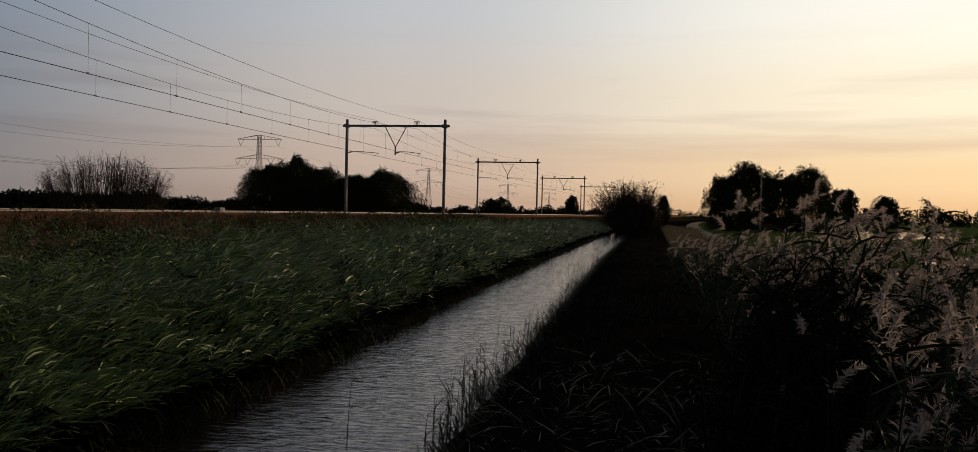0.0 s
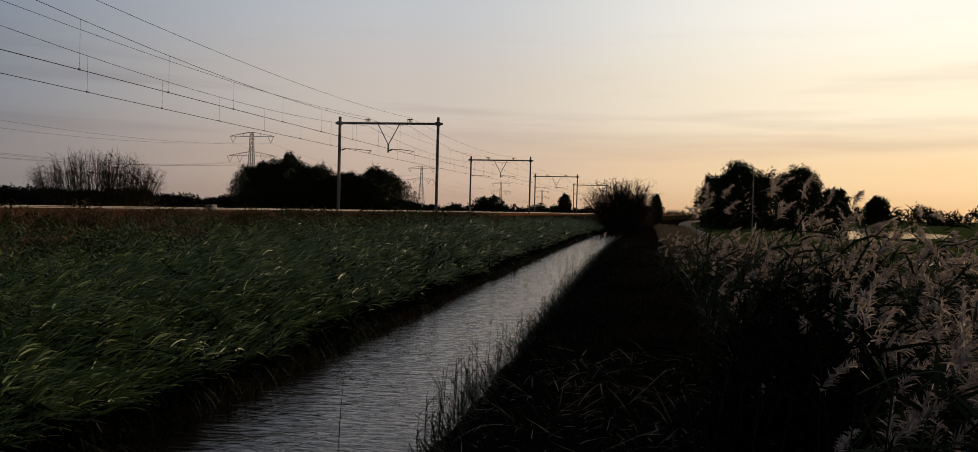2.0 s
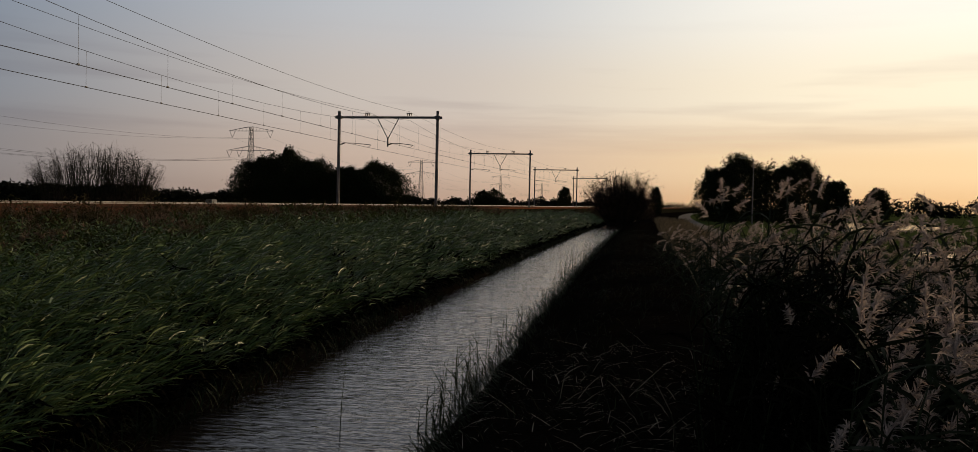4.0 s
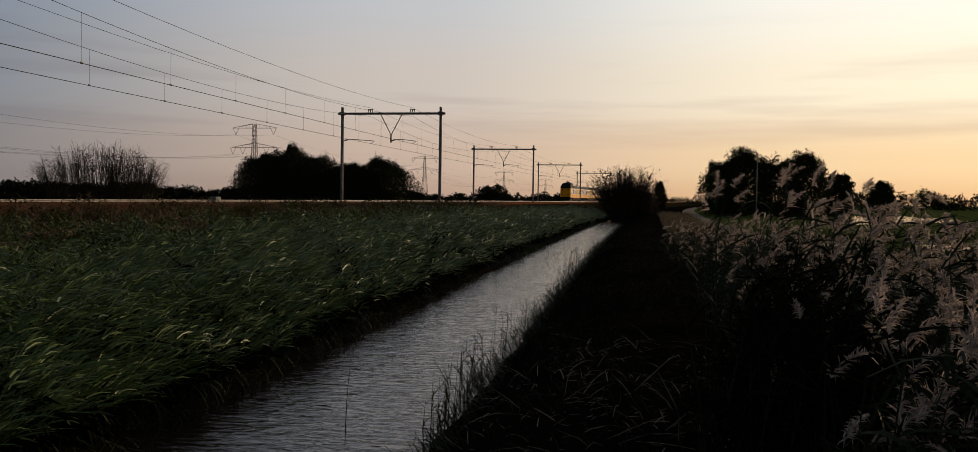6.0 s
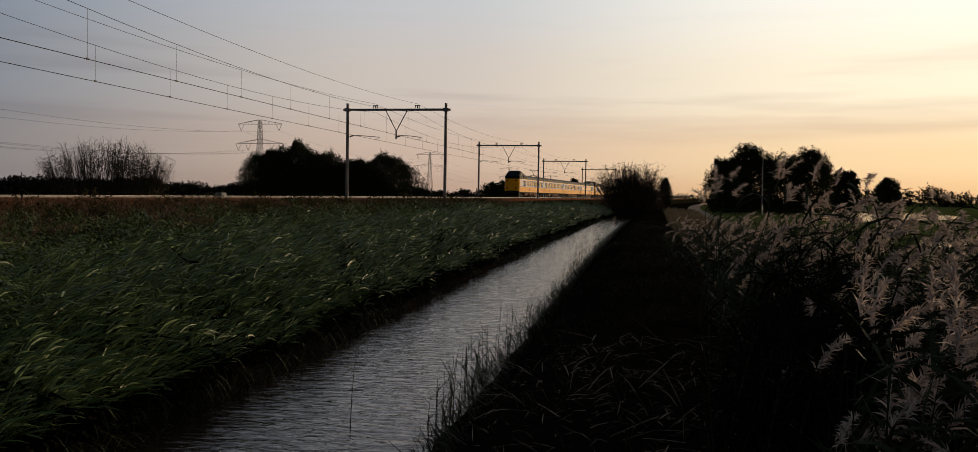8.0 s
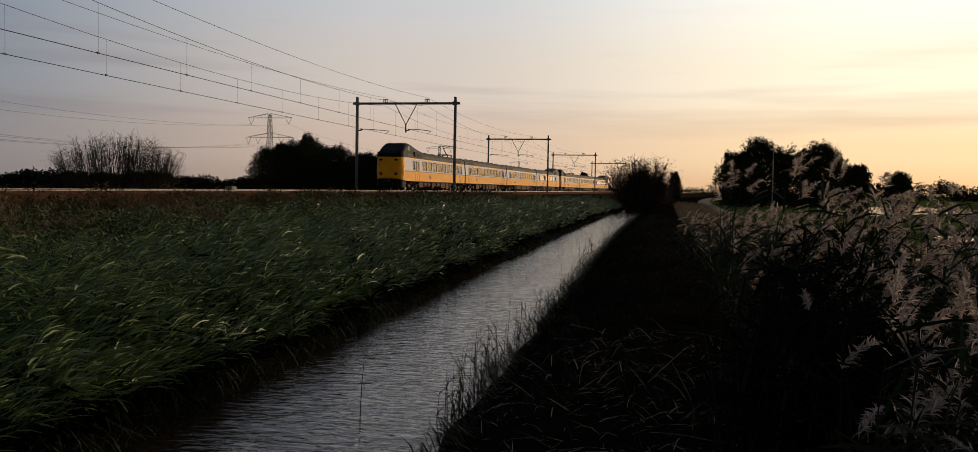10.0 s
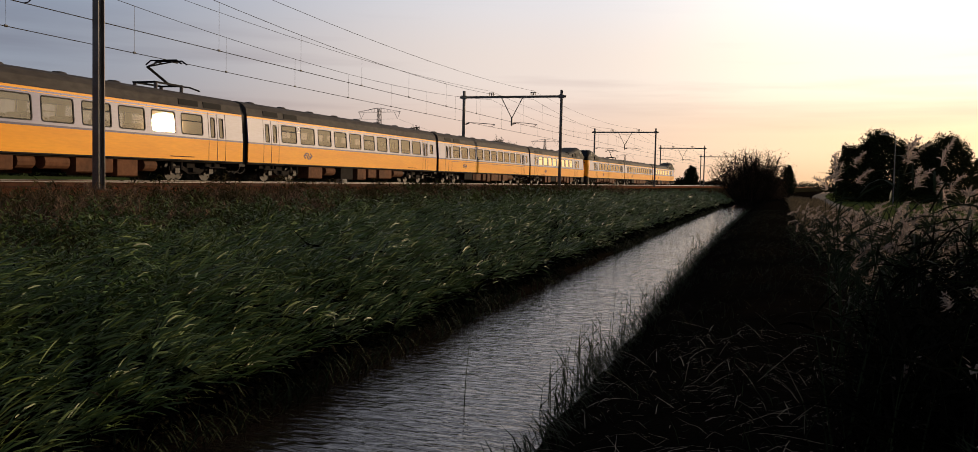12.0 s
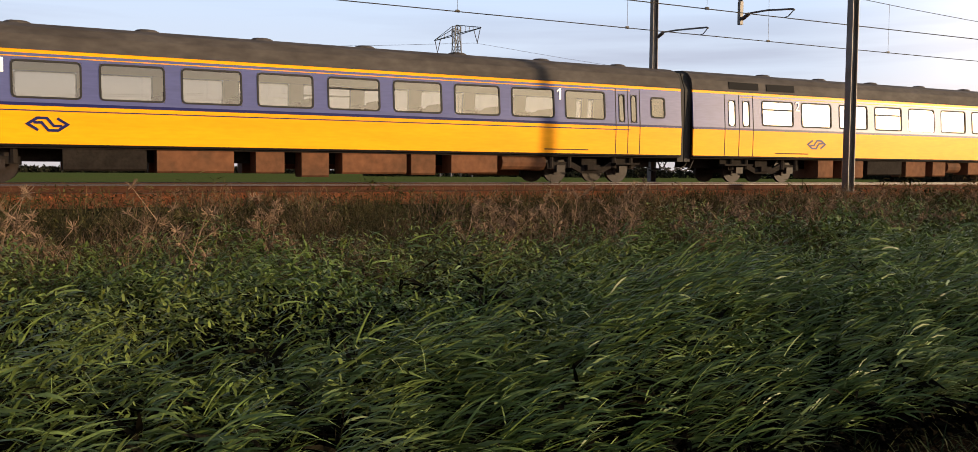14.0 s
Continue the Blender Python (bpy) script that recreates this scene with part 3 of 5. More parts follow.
def pane(s, y0, y1, z0, z1):
    o = 0.012
    return Mesh().add([(s * (side_x(z) - o), y, z) for y, z in rounded(y0, y1, z0, z1, 0.06)], [tuple(range(16))])


def text_mesh(body, size):
    cu = bpy.data.curves.new("digit", "FONT")
    cu.body, cu.size, cu.extrude, cu.align_x = body, size, 0.004, "CENTER"
    ob = new("digit_source", cu)
    me = bpy.data.meshes.new_from_object(ob.evaluated_get(bpy.context.evaluated_depsgraph_get()))
    bpy.data.objects.remove(ob)
    me.materials.clear()
    me.materials.append(M["white"])
    return me


def one_mesh():
    """A bold figure one: stem and flag."""
    m = Mesh()
    m.box(0.0, 0.075, 0.0, 0.36, -0.004, 0.004)
    m.loft([[(0.0, 0.36, z), (0.0, 0.28, z), (-0.085, 0.235, z), (-0.085, 0.295, z)] for z in (-0.004, 0.004)])
    return m.data("class_number", M["white"])


def build_car(cab, pantograph, first_class, turned=False):
    """A car on its rails: y runs along it, the cab (if any) stands at the low end."""
    h = 13.0
    car = empty("train_car", "", "train car", "train cars")
    body = part("body", Mesh().box(-1.3, 1.3, -h + (2.6 if cab else 0), h, FLOOR_Z - 0.1, FLOOR_Z + 0.04), M["under"], car, "dark floor frame")
    y_lo = -h + (3.0 if cab else 0.0)
    # openings: (y0, y1, z0, z1, kind)
    wins, doors = [], []
    # a main window every 2 m, 1.56 m wide
    pitch, wide = 2.0, 1.56
    if cab:
        doors = [(-h + 4.55, -h + 6.05), (10.2, 11.55)]
        wins.append((-h + 3.75, -h + 4.3, 2.12, 3.04, "small"))
        start, count = -5.8, 8
    else:
        doors = [(-11.57, -10.1), (10.2, 11.2)]
        wins.append((11.68, 12.28, 2.25, 2.95, "small"))
        start, count = -9.8, 10
    for k in range(count):
        y0 = start + pitch * k
        wins.append((y0, y0 + wide, WIN_Z0, WIN_Z1, "split" if k in (0, count // 2) or (cab and k == count - 1) else "plain"))
    end = start + pitch * count
    for a, b in doors:
        w = (b - a) / 2
        wins.append((a + w * 0.24, a + w * 0.76, 2.05, 3.0, "door"))
        wins.append((b - w * 0.76, b - w * 0.24, 2.05, 3.0, "door"))
    wins.sort()
    for s in (-1, 1):
        low = Mesh()
        panel(low, s, y_lo, h, FLOOR_Z, BELT_Z - 0.03)
        part("lower_side", low, M["yellow"], car, "glossy yellow lower side panel")
        belt = Mesh()
        panel(belt, s, y_lo, h, BELT_Z - 0.03, BELT_Z + 0.05)
        part("belt_stripe", belt, M["stripe"], car, "dark blue stripe")
        up = Mesh()
        panel(up, s, y_lo, h, BELT_Z + 0.05, 2.05)
        panel(up, s, y_lo, h, 3.04, EAVE_Z - 0.14)
        last = y_lo
        for y0, y1, z0, z1, kind in wins:
            panel(up, s, last, y0, 2.05, 3.04)
            if z0 > 2.05:
                panel(up, s, y0, y1, 2.05, z0)
            if z1 < 3.04:
                panel(up, s, y0, y1, z1, 3.04)
            last = y1
        panel(up, s, last, h, 2.05, 3.04)
        part("upper_side", up, M["blue"], car, "glossy blue window band")
        eave = Mesh()
        panel(eave, s, y_lo, h, EAVE_Z - 0.14, EAVE_Z - 0.04)
        part("eave_stripe", eave, M["yellow"], car, "thin yellow stripe under the roof")
        for a, b in doors:
            dm = Mesh()
            for y in (a, (a + b) / 2, b):
                dm.loft([[(s * (side_x(z) + 0.008), yy, z) for yy, z in ((y - 0.013, z0), (y + 0.013, z0))] + [(s * (side_x(z0) - 0.02), y + 0.013, z0), (s * (side_x(z0) - 0.02), y - 0.013, z0)] for z0 in (FLOOR_Z + 0.02, 2.0, 3.2) for z in (z0,)])
            door = part("door_seams", dm, M["rubber"], car, "rubber edges of the folding doors")
            part("step", Mesh().box(s * 1.08, s * 1.44, a, b, 0.62, 0.68).box(s * 1.05, s * 1.1, a + 0.05, b - 0.05, 0.66, 0.97), M["under"], door, "entrance step")
        for y0, y1, z0, z1, kind in wins:
            fr = Mesh()
            rim(fr, s, y0 + 0.03, y1 - 0.03, z0 + 0.03, z1 - 0.03, 0.08 if kind != "door" else min(0.10, (y1 - y0) / 2 - 0.035), 0.05 if kind != "door" else 0.03)
            if kind == "split":
                fr.loft([[(s * (side_x(z) + 0.01), y, z) for z in (2.70, 2.745)] + [(s * (side_x(z) - 0.05), y, z) for z in (2.745, 2.70)] for y in (y0 + 0.02, y1 - 0.02)])
            frame_ob = part("window_frame", fr, M["rubber"], car, "black rubber window frame")
            part("pane", pane(s, y0 + 0.01, y1 - 0.01, z0 + 0.01, z1 - 0.01), M["glass"], frame_ob)
        # plain emblem: a bar with two arrow heads
        big = [w for w in wins if w[4] in ("plain", "split")]
        near_w = big[-2] if turned else big[1]
        ey = (near_w[0] + near_w[1]) / 2 - 0.1
        em = Mesh()
        for turn in (1, -1):
            path_pts = [(-0.27, -0.19), (-0.56, 0.0), (-0.29, 0.19), (-0.02, 0.19), (0.17, -0.05), (0.40, -0.05)]
            path_pts = [(y * turn, z * turn) for y, z in path_pts]
            path_pts = [Vector((y * 0.8, z * 0.8)) for y, z in path_pts]
            rings = []
            for k, p in enumerate(path_pts):
                a = (p - path_pts[k - 1]).normalized() if k else (path_pts[1] - p).normalized()
                c = (path_pts[k + 1] - p).normalized() if k + 1 < len(path_pts) else a
                mid = (a + c).normalized()
                n = Vector((-mid.y, mid.x)) * 0.034 / max(0.45, mid.dot(c))
                rings.append([(s * (side_x(1.47 + p.y) + o), ey + 0.1 + p.x + q * n.x, 1.47 + p.y + q * n.y) for q, o in ((1, 0.002), (1, 0.012), (-1, 0.012), (-1, 0.002))])
            em.loft(rings)
        part("emblem", em, M["stripe"], car, "dark blue angular emblem")
        digit = one_mesh() if first_class else text_mesh("2", 0.5)
        for w in ((big[0][1] + 0.2, big[-2][1] + 0.2) if first_class else (big[-2][1] + 0.22,) if turned else (big[0][1] + 0.22,)):
            part("class_number", digit, None, car, "white class number", place=Matrix.Translation((s * (side_x(2.85) + 0.012), w, 2.72)) @ Matrix.Rotation(radians(90 * s), 4, "Z") @ Matrix.Rotation(radians(90), 4, "X"))
        # small print low on the side
        part("lettering", Mesh().box(s * (side_x(1.1) - 0.01), s * (side_x(1.1) + 0.006), h - 5.6, h - 3.9, 1.08, 1.12), M["boxes"], car, "small dark lettering")
    # roof
    prof = [(-side_x(EAVE_Z) - 0.015, EAVE_Z - 0.05)]
    for k in range(9):
        a = radians(180 - 180 * k / 8)
        x = math.copysign(abs(math.cos(a)) ** 0.62, math.cos(a))
        prof.append((x * (side_x(EAVE_Z) - 0.01), EAVE_Z + (ROOF_Z - EAVE_Z) * abs(math.sin(a)) ** 0.8))
    prof.append((side_x(EAVE_Z) + 0.015, EAVE_Z - 0.05))
    part("roof", Mesh().prism(prof, y_lo - (0.6 if cab else 0), h), M["roof"], car, "sooty grey curved roof", smooth=False)
    for k in range(8 if not cab else 5):
        y = (-h + 2.2 if not cab else -3.5) + k * (22.0 / 7 if not cab else 3.0)
        if pantograph and y > h - 6:
            continue
        for s in (0.0,):
            part("roof_vent", Mesh().loft([[(s + r * math.cos(w), y + r * 1.3 * math.sin(w), z) for w in [2 * math.pi * i / 10 for i in range(10)]] for r, z in ((0.26, ROOF_Z - 0.12), (0.27, ROOF_Z + 0.02), (0.25, ROOF_Z + 0.06), (0.19, ROOF_Z + 0.10), (0.09, ROOF_Z + 0.115))]), M["roof"], car)
    for s in (-1, 1):
        for y in ((h - 2.4, h - 4.2) if cab else (-h + 2.2, -h + 4.2)):
            part("roof_grille", Mesh().loft([[(s * 1.318, yy, EAVE_Z + 0.05), (s * 1.272, yy, EAVE_Z + 0.31), (s * 1.22, yy, EAVE_Z + 0.30), (s * 1.27, yy, EAVE_Z + 0.05)] for yy in (y - 0.7, y + 0.7)]), M["black"], car, "black louvred grille")
    # end walls and gangway
    ends = (1,) if cab else (-1, 1)
    for e in ends:
        part("end_wall", Mesh().prism([(-1.36, FLOOR_Z), (1.36, FLOOR_Z), (1.36, BELT_Z), (1.26, EAVE_Z), (0.9, ROOF_Z - 0.1), (-0.9, ROOF_Z - 0.1), (-1.26, EAVE_Z), (-1.36, BELT_Z)], e * (h - 0.05), e * (h - 0.01)), M["black"], car)
        part("gangway", Mesh().prism([(-1.22, 0.75), (1.22, 0.75), (1.22, 3.3), (0.95, 3.9), (-0.95, 3.9), (-1.22, 3.3)], e * (h - 0.01), e * (h + 0.25)), M["rubber"], car, "black rubber gangway bellows")
    for e in ends:
        for k, (x0, sag) in enumerate(((-0.9, 0.42), (-0.6, 0.5), (0.62, 0.46), (0.92, 0.40))):
            part("hose", Mesh().tube([(x0, e * (h - 0.5), 0.92), (x0 + 0.02, e * (h - 0.3), sag + 0.1), (x0, e * (h - 0.02), sag), (x0 - 0.02, e * (h + 0.2), sag + 0.06)], 0.028, 5), M["rubber"], car, "hanging brake hose")
    # interior
    for s in (-1, 1):
        ln = Mesh()
        last = y_lo + 0.1
        def inner(y0, y1, z0, z1):
            x0, x1 = s * (side_x(z0) - 0.066), s * (side_x(z1) - 0.066)
            ln.loft([[(x0, y, z0), (x1, y, z1), (x1 - s * 0.02, y, z1), (x0 - s * 0.02, y, z0)] for y in (y0, y1)])
        inner(y_lo + 0.1, h - 0.1, 1.15, 2.04)
        inner(y_lo + 0.1, h - 0.1, 3.05, 3.28)
        for y0, y1, z0, z1, kind in wins:
            if y0 - last > 0.05:
                inner(last, y0, 2.05, 3.04)
            last = y1
        part("lining", ln, M["lining"], car, "pale inner wall lining")
        if first_class:
            part("trim_line", Mesh().box(min(s * (side_x(1.8) - 0.01), s * (side_x(1.8) + 0.004)), max(s * (side_x(1.8) - 0.01), s * (side_x(1.8) + 0.004)), start - 0.4, end + 0.6, 1.79, 1.82), M["stripe"], car, "thin navy line")
        part("upper_trim", Mesh().box(min(s * (side_x(3.14) - 0.01), s * (side_x(3.14) + 0.004)), max(s * (side_x(3.14) - 0.01), s * (side_x(3.14) + 0.004)), start - 0.4, end + 0.6, 3.125, 3.15), M["yellow"], car, "thin yellow line")
        part("sill_edge", Mesh().box(min(s * 1.36, s * 1.412), max(s * 1.36, s * 1.412), y_lo, h, FLOOR_Z - 0.05, FLOOR_Z + 0.005), M["black"], car, "black lower edge of the body")
    part("interior_floor", Mesh().box(-1.3, 1.3, y_lo + 0.1, h - 0.1, 1.12, 1.16), M["seat"], car)
    part("ceiling_panel", Mesh().box(-1.15, 1.15, y_lo + 0.1, h - 0.1, 3.26, 3.30), M["lining"], car, "pale ceiling panel")
    seat = Mesh()
    for side in (-1, 1):
        for sg in (-1, 1):
            seat.bevel_box(min(side * 0.28, side * 1.25), max(side * 0.28, side * 1.25), sg * 0.20 - 0.07, sg * 0.20 + 0.07, 1.5, 2.42, 0.06)
            seat.bevel_box(min(side * 0.28, side * 1.25), max(side * 0.28, side * 1.25), sg * 0.45 - 0.25, sg * 0.45 + 0.25, 1.42, 1.58, 0.04)
    seat_data = seat.data("seat_bay", M["seat"])
    for k in range(count):
        part("seat_bay", seat_data, None, car, place=pose(0, start + pitch * k - 0.22, 0))
    for a, b in doors:
        part("partition", Mesh().box(-1.25, 1.25, b + 0.25, b + 0.3, 1.15, 3.26), M["lining"], car)
    # underframe boxes
    rs = random.Random(7 if cab else 11 if first_class else 13)
    y = -h + 6.3
    while y < h - 6.8:
        w = rs.choice((0.8, 1.2, 1.6, 2.0))
        z0 = rs.uniform(0.16, 0.34)
        for s in (-1, 1):
            if rs.random() < 0.2:
                part("air_tank", Mesh().cyl((s * 1.0, y, 0.66), (s * 1.0, y + w, 0.66), 0.26, 12), M["boxes"], car, "brown air reservoir")
            else:
                part("equipment_box", Mesh().bevel_box(min(s * 0.55, s * 1.28), max(s * 0.55, s * 1.28), y, y + w, z0, 0.9, 0.05), M["boxes"] if rs.random() < 0.85 else M["under"], car, "dirty brown equipment box")
        y += w + rs.uniform(0.15, 0.7)
    part("centre_sill", Mesh().box(-0.35, 0.35, -h + 1.0, h - 0.6, 0.55, 0.9), M["under"], car)
    # bogies
    for y in (-h + (4.2 if cab else 3.6), h - 3.6):
        frame_m = Mesh()
        for s in (-1, 1):
            frame_m.loft([[(s * 1.02, yy, z - 0.1), (s * 1.16, yy, z - 0.1), (s * 1.16, yy, z + 0.1), (s * 1.02, yy, z + 0.1)] for yy, z in ((y - 1.75, 0.56), (y - 0.8, 0.6), (y - 0.45, 0.44), (y + 0.45, 0.44), (y + 0.8, 0.6), (y + 1.75, 0.56))])
            frame_m.box(s * 1.05, s * 1.3, y - 0.25, y + 0.25, 0.42, 0.6)
            for yy in (y - 1.6, y - 0.9, y + 0.9, y + 1.6):
                frame_m.cyl((s * 1.12, yy, 0.5), (s * 1.12, yy, 0.86), 0.10, 8)
        frame_m.box(-1.0, 1.0, y - 0.3, y + 0.3, 0.5, 0.85)
        bogie = part("bogie", frame_m, M["under"], car, "dark two-axle bogie with springs")
        for dy in (-1.25, 1.25):
            wm = Mesh().cyl((-0.8, y + dy, 0.46), (0.8, y + dy, 0.46), 0.08, 8)
            for s in (-1, 1):
                wm.cyl((s * 0.70, y + dy, 0.46), (s * 0.83, y + dy, 0.46), 0.455, 24)
                wm.cyl((s * 0.83, y + dy, 0.46), (s * 0.86, y + dy, 0.46), 0.20, 12)
                wm.box(s * 1.02, s * 1.22, y + dy - 0.16, y + dy + 0.16, 0.34, 0.58)
            part("wheelset", wm, M["wheel"], bogie, "worn steel wheels with axle boxes")
    if cab:
        build_cab(car, h)
    if pantograph:
        build_pantograph(car, h - 4.6)
    return car


def build_cab(car, h):
    """Raised driver's cab over a rounded yellow front."""
    def ring(y, half, z0, z1, r, n=4):
        pts = []
        for cx0, cz0, a0 in ((half - r, z1 - r, 0), (-half + r, z1 - r, 90), (-half + 0.06, z0 + 0.06, 180), (half - 0.06, z0 + 0.06, 270)):
            rr = r if a0 < 180 else 0.06
            for k in range(n + 1):
                a = radians(a0 + 90 * k / n)
                pts.append((cx0 + rr * math.cos(a), y, cz0 + rr * math.sin(a)))
        return pts
    low = Mesh()
    lowr = [(-h - 0.03, 0.50, 1.22, 3.28), (-h + 0.01, 0.74, 1.20, 3.30), (-h + 0.07, 0.93, 1.17, 3.31), (-h + 0.16, 1.09, 1.13, 3.32), (-h + 0.30, 1.23, 1.08, 3.33), (-h + 0.48, 1.325, 1.04, 3.33), (-h + 0.70, 1.385, 1.01, 3.34), (-h + 0.97, 1.412, 1.0, 3.34)]
    low.loft([ring(y, a, z0, z1, 0.16) for y, a, z0, z1 in lowr])
    part("front", low, M["yellow"], car, "rounded glossy yellow front", smooth=False)
    for s in (-1, 1):
        m1, m2, m3, m4 = Mesh(), Mesh(), Mesh(), Mesh()
        panel(m1, s, -h + 0.94, -h + 3.0, FLOOR_Z, BELT_Z - 0.03)
        panel(m2, s, -h + 1.5, -h + 3.0, BELT_Z + 0.05, EAVE_Z - 0.02)
        panel(m4, s, -h + 0.94, -h + 1.5, BELT_Z + 0.05, EAVE_Z - 0.02)
        panel(m3, s, -h + 0.94, -h + 3.0, BELT_Z - 0.03, BELT_Z + 0.05)
        part("cab_lower_side", m1, M["yellow"], car)
        part("cab_upper_side", m2, M["blue"], car)
        part("cab_corner", m4, M["blue"], car)
        part("cab_stripe", m3, M["stripe"], car)
    # hump
    hump = Mesh()
    prof = [(-h + 0.06, 0.80, 3.70), (-h + 0.22, 1.08, 3.76), (-h + 0.5, 1.27, 3.86), (-h + 1.2, 1.32, 4.34), (-h + 1.75, 1.28, 4.64), (-h + 2.3, 1.25, 4.77), (-h + 3.2, 1.22, 4.82), (-h + 3.9, 1.21, 4.77), (-h + 4.8, 1.22, 4.62), (-h + 5.8, 1.23, 4.43), (-h + 6.8, 1.25, 4.25), (-h + 7.8, 1.26, 4.11), (-h + 8.6, 1.26, 4.04)]
    hump.loft([ring(y, a, 3.30, z, min(0.55, (z - 3.3) * 0.48)) for y, a, z in prof])
    part("cab_hump", hump, M["hump"], car, "dark grey raised cab roof", smooth=False)
    # windscreen and side lights of the cab
    ws = Mesh()
    ws.loft([[(-1.04, -h + 0.50, 3.84), (1.04, -h + 0.50, 3.84), (0.86, -h + 1.80, 4.63), (-0.86, -h + 1.80, 4.63)], [(-1.04, -h + 0.44, 3.87), (1.04, -h + 0.44, 3.87), (0.86, -h + 1.74, 4.69), (-0.86, -h + 1.74, 4.69)]])
    part("windscreen", ws, M["darkglass"], car, "dark raked windscreen")
    part("black_band", Mesh().loft([ring(y, a, 3.34, z, 0.05) for y, a, z in ((-h - 0.05, 0.54, 3.66), (-h + 0.0, 0.80, 3.70), (-h + 0.10, 1.02, 3.74), (-h + 0.25, 1.20, 3.78), (-h + 0.48, 1.325, 3.82), (-h + 0.75, 1.335, 3.84), (-h + 1.1, 1.30, 3.82))]), M["black"], car, "black band below the windscreen")
    for s in (-1, 1):
        part("cab_side_window", Mesh().loft([[(s * (1.31 - 0.05 * k), -h + 1.95, 4.05), (s * (1.285 - 0.05 * k), -h + 2.95, 4.0), (s * (1.225 - 0.05 * k), -h + 2.95, 4.5), (s * (1.235 - 0.05 * k), -h + 2.3, 4.52)] for k in (0, 1)]), M["darkglass"], car)
        part("cab_grille", Mesh().box(s * 1.2, s * 1.345, -h + 4.4, -h + 5.5, 3.50, 3.98).box(s * 1.2, s * 1.345, -h + 5.7, -h + 6.9, 3.48, 3.84), M["black"], car, "black ventilation grille")
        lamp = part("headlight", Mesh().bevel_box(s * 0.76 - 0.15, s * 0.76 + 0.15, -h - 0.05, -h + 0.15, 1.52, 1.76, 0.05), M["black"], car, "dark headlight housing")
        part("lens", Mesh().cyl((s * 0.76, -h - 0.08, 1.64), (s * 0.76, -h - 0.05, 1.64), 0.06, 12), M["lens"], lamp)
        part("marker_lamp", Mesh().bevel_box(s * 0.78 - 0.16, s * 0.78 + 0.16, -h - 0.05, -h + 0.15, 2.92, 3.1, 0.04), M["black"], car)
        part("handrail", Mesh().tube([(s * 1.34, -h + 0.6, 1.5), (s * 1.40, -h + 0.55, 1.6), (s * 1.40, -h + 0.55, 2.4), (s * 1.34, -h + 0.6, 2.5)], 0.02, 5), M["steel"], car)
    part("skirt", Mesh().loft([ring(y, a, 0.28, 1.16, 0.1) for y, a in ((-h - 0.05, 0.54), (-h + 0.02, 0.82), (-h + 0.12, 1.02), (-h + 0.28, 1.20), (-h + 0.5, 1.32), (-h + 1.1, 1.38), (-h + 1.7, 1.25), (-h + 2.2, 0.9))]), M["black"], car, "black lower front skirt")
    coup = part("coupler", Mesh().box(-0.16, 0.16, -h - 0.42, -h, 0.86, 1.1).bevel_box(-0.3, 0.3, -h - 0.55, -h - 0.38, 0.78, 1.16, 0.05), M["wheel"], car, "automatic coupler")
    for s in (-1, 1):
        part("hose", Mesh().tube([(s * 0.5, -h - 0.05, 0.8), (s * 0.5, -h - 0.2, 0.55), (s * 0.45, -h - 0.1, 0.4)], 0.03, 5), M["rubber"], coup)


def build_pantograph(car, y):
    base = Mesh()
    for s in (-0.55, 0.55):
        base.box(s - 0.04, s + 0.04, y - 1.0, y + 1.0, ROOF_Z + 0.22, ROOF_Z + 0.30)
    for dy in (-0.9, 0.9):
        base.box(-0.6, 0.6, y + dy - 0.04, y + dy + 0.04, ROOF_Z + 0.22, ROOF_Z + 0.30)
    top = part("pantograph", base, M["black"], car, "raised black pantograph on its frame")
    for s in (-0.55, 0.55):
        for dy in (-0.9, 0.9):
            part("pantograph_insulator", Mesh().cyl((s, y + dy, ROOF_Z - 0.1), (s, y + dy, ROOF_Z + 0.24), 0.08, 8), M["insulator"], top)
    part("lower_arm", Mesh().tube([(0, y + 0.8, ROOF_Z + 0.3), (0, y - 0.75, ROOF_Z + 0.95)], 0.06, 6), M["black"], top)
    up = Mesh()
    for s in (-1, 1):
        up.tube([(0, y - 0.75, ROOF_Z + 0.95), (s * 0.42, y + 0.55, 5.42)], 0.035, 6)
    part("upper_arm", up, M["black"], top)
    head = Mesh()
    for dy in (-0.2, 0.2):
        head.tube([(-0.95, y + 0.55 + dy, 5.28), (-0.7, y + 0.55 + dy, 5.46), (0.7, y + 0.55 + dy, 5.46), (0.95, y + 0.55 + dy, 5.28)], 0.035, 6)
    head.box(-0.45, -0.38, y + 0.3, y + 0.8, 5.36, 5.41).box(0.38, 0.45, y + 0.3, y + 0.8, 5.36, 5.41)
    part("collector_head", head, M["black"], top)
    part("roof_cable", Mesh().tube([(0.3, y + 1.0, ROOF_Z + 0.26), (0.3, y + 1.8, ROOF_Z + 0.3), (0.3, y + 2.6, ROOF_Z + 0.2)], 0.04, 6), M["black"], top)


TRAIN_SPEED = 35.65
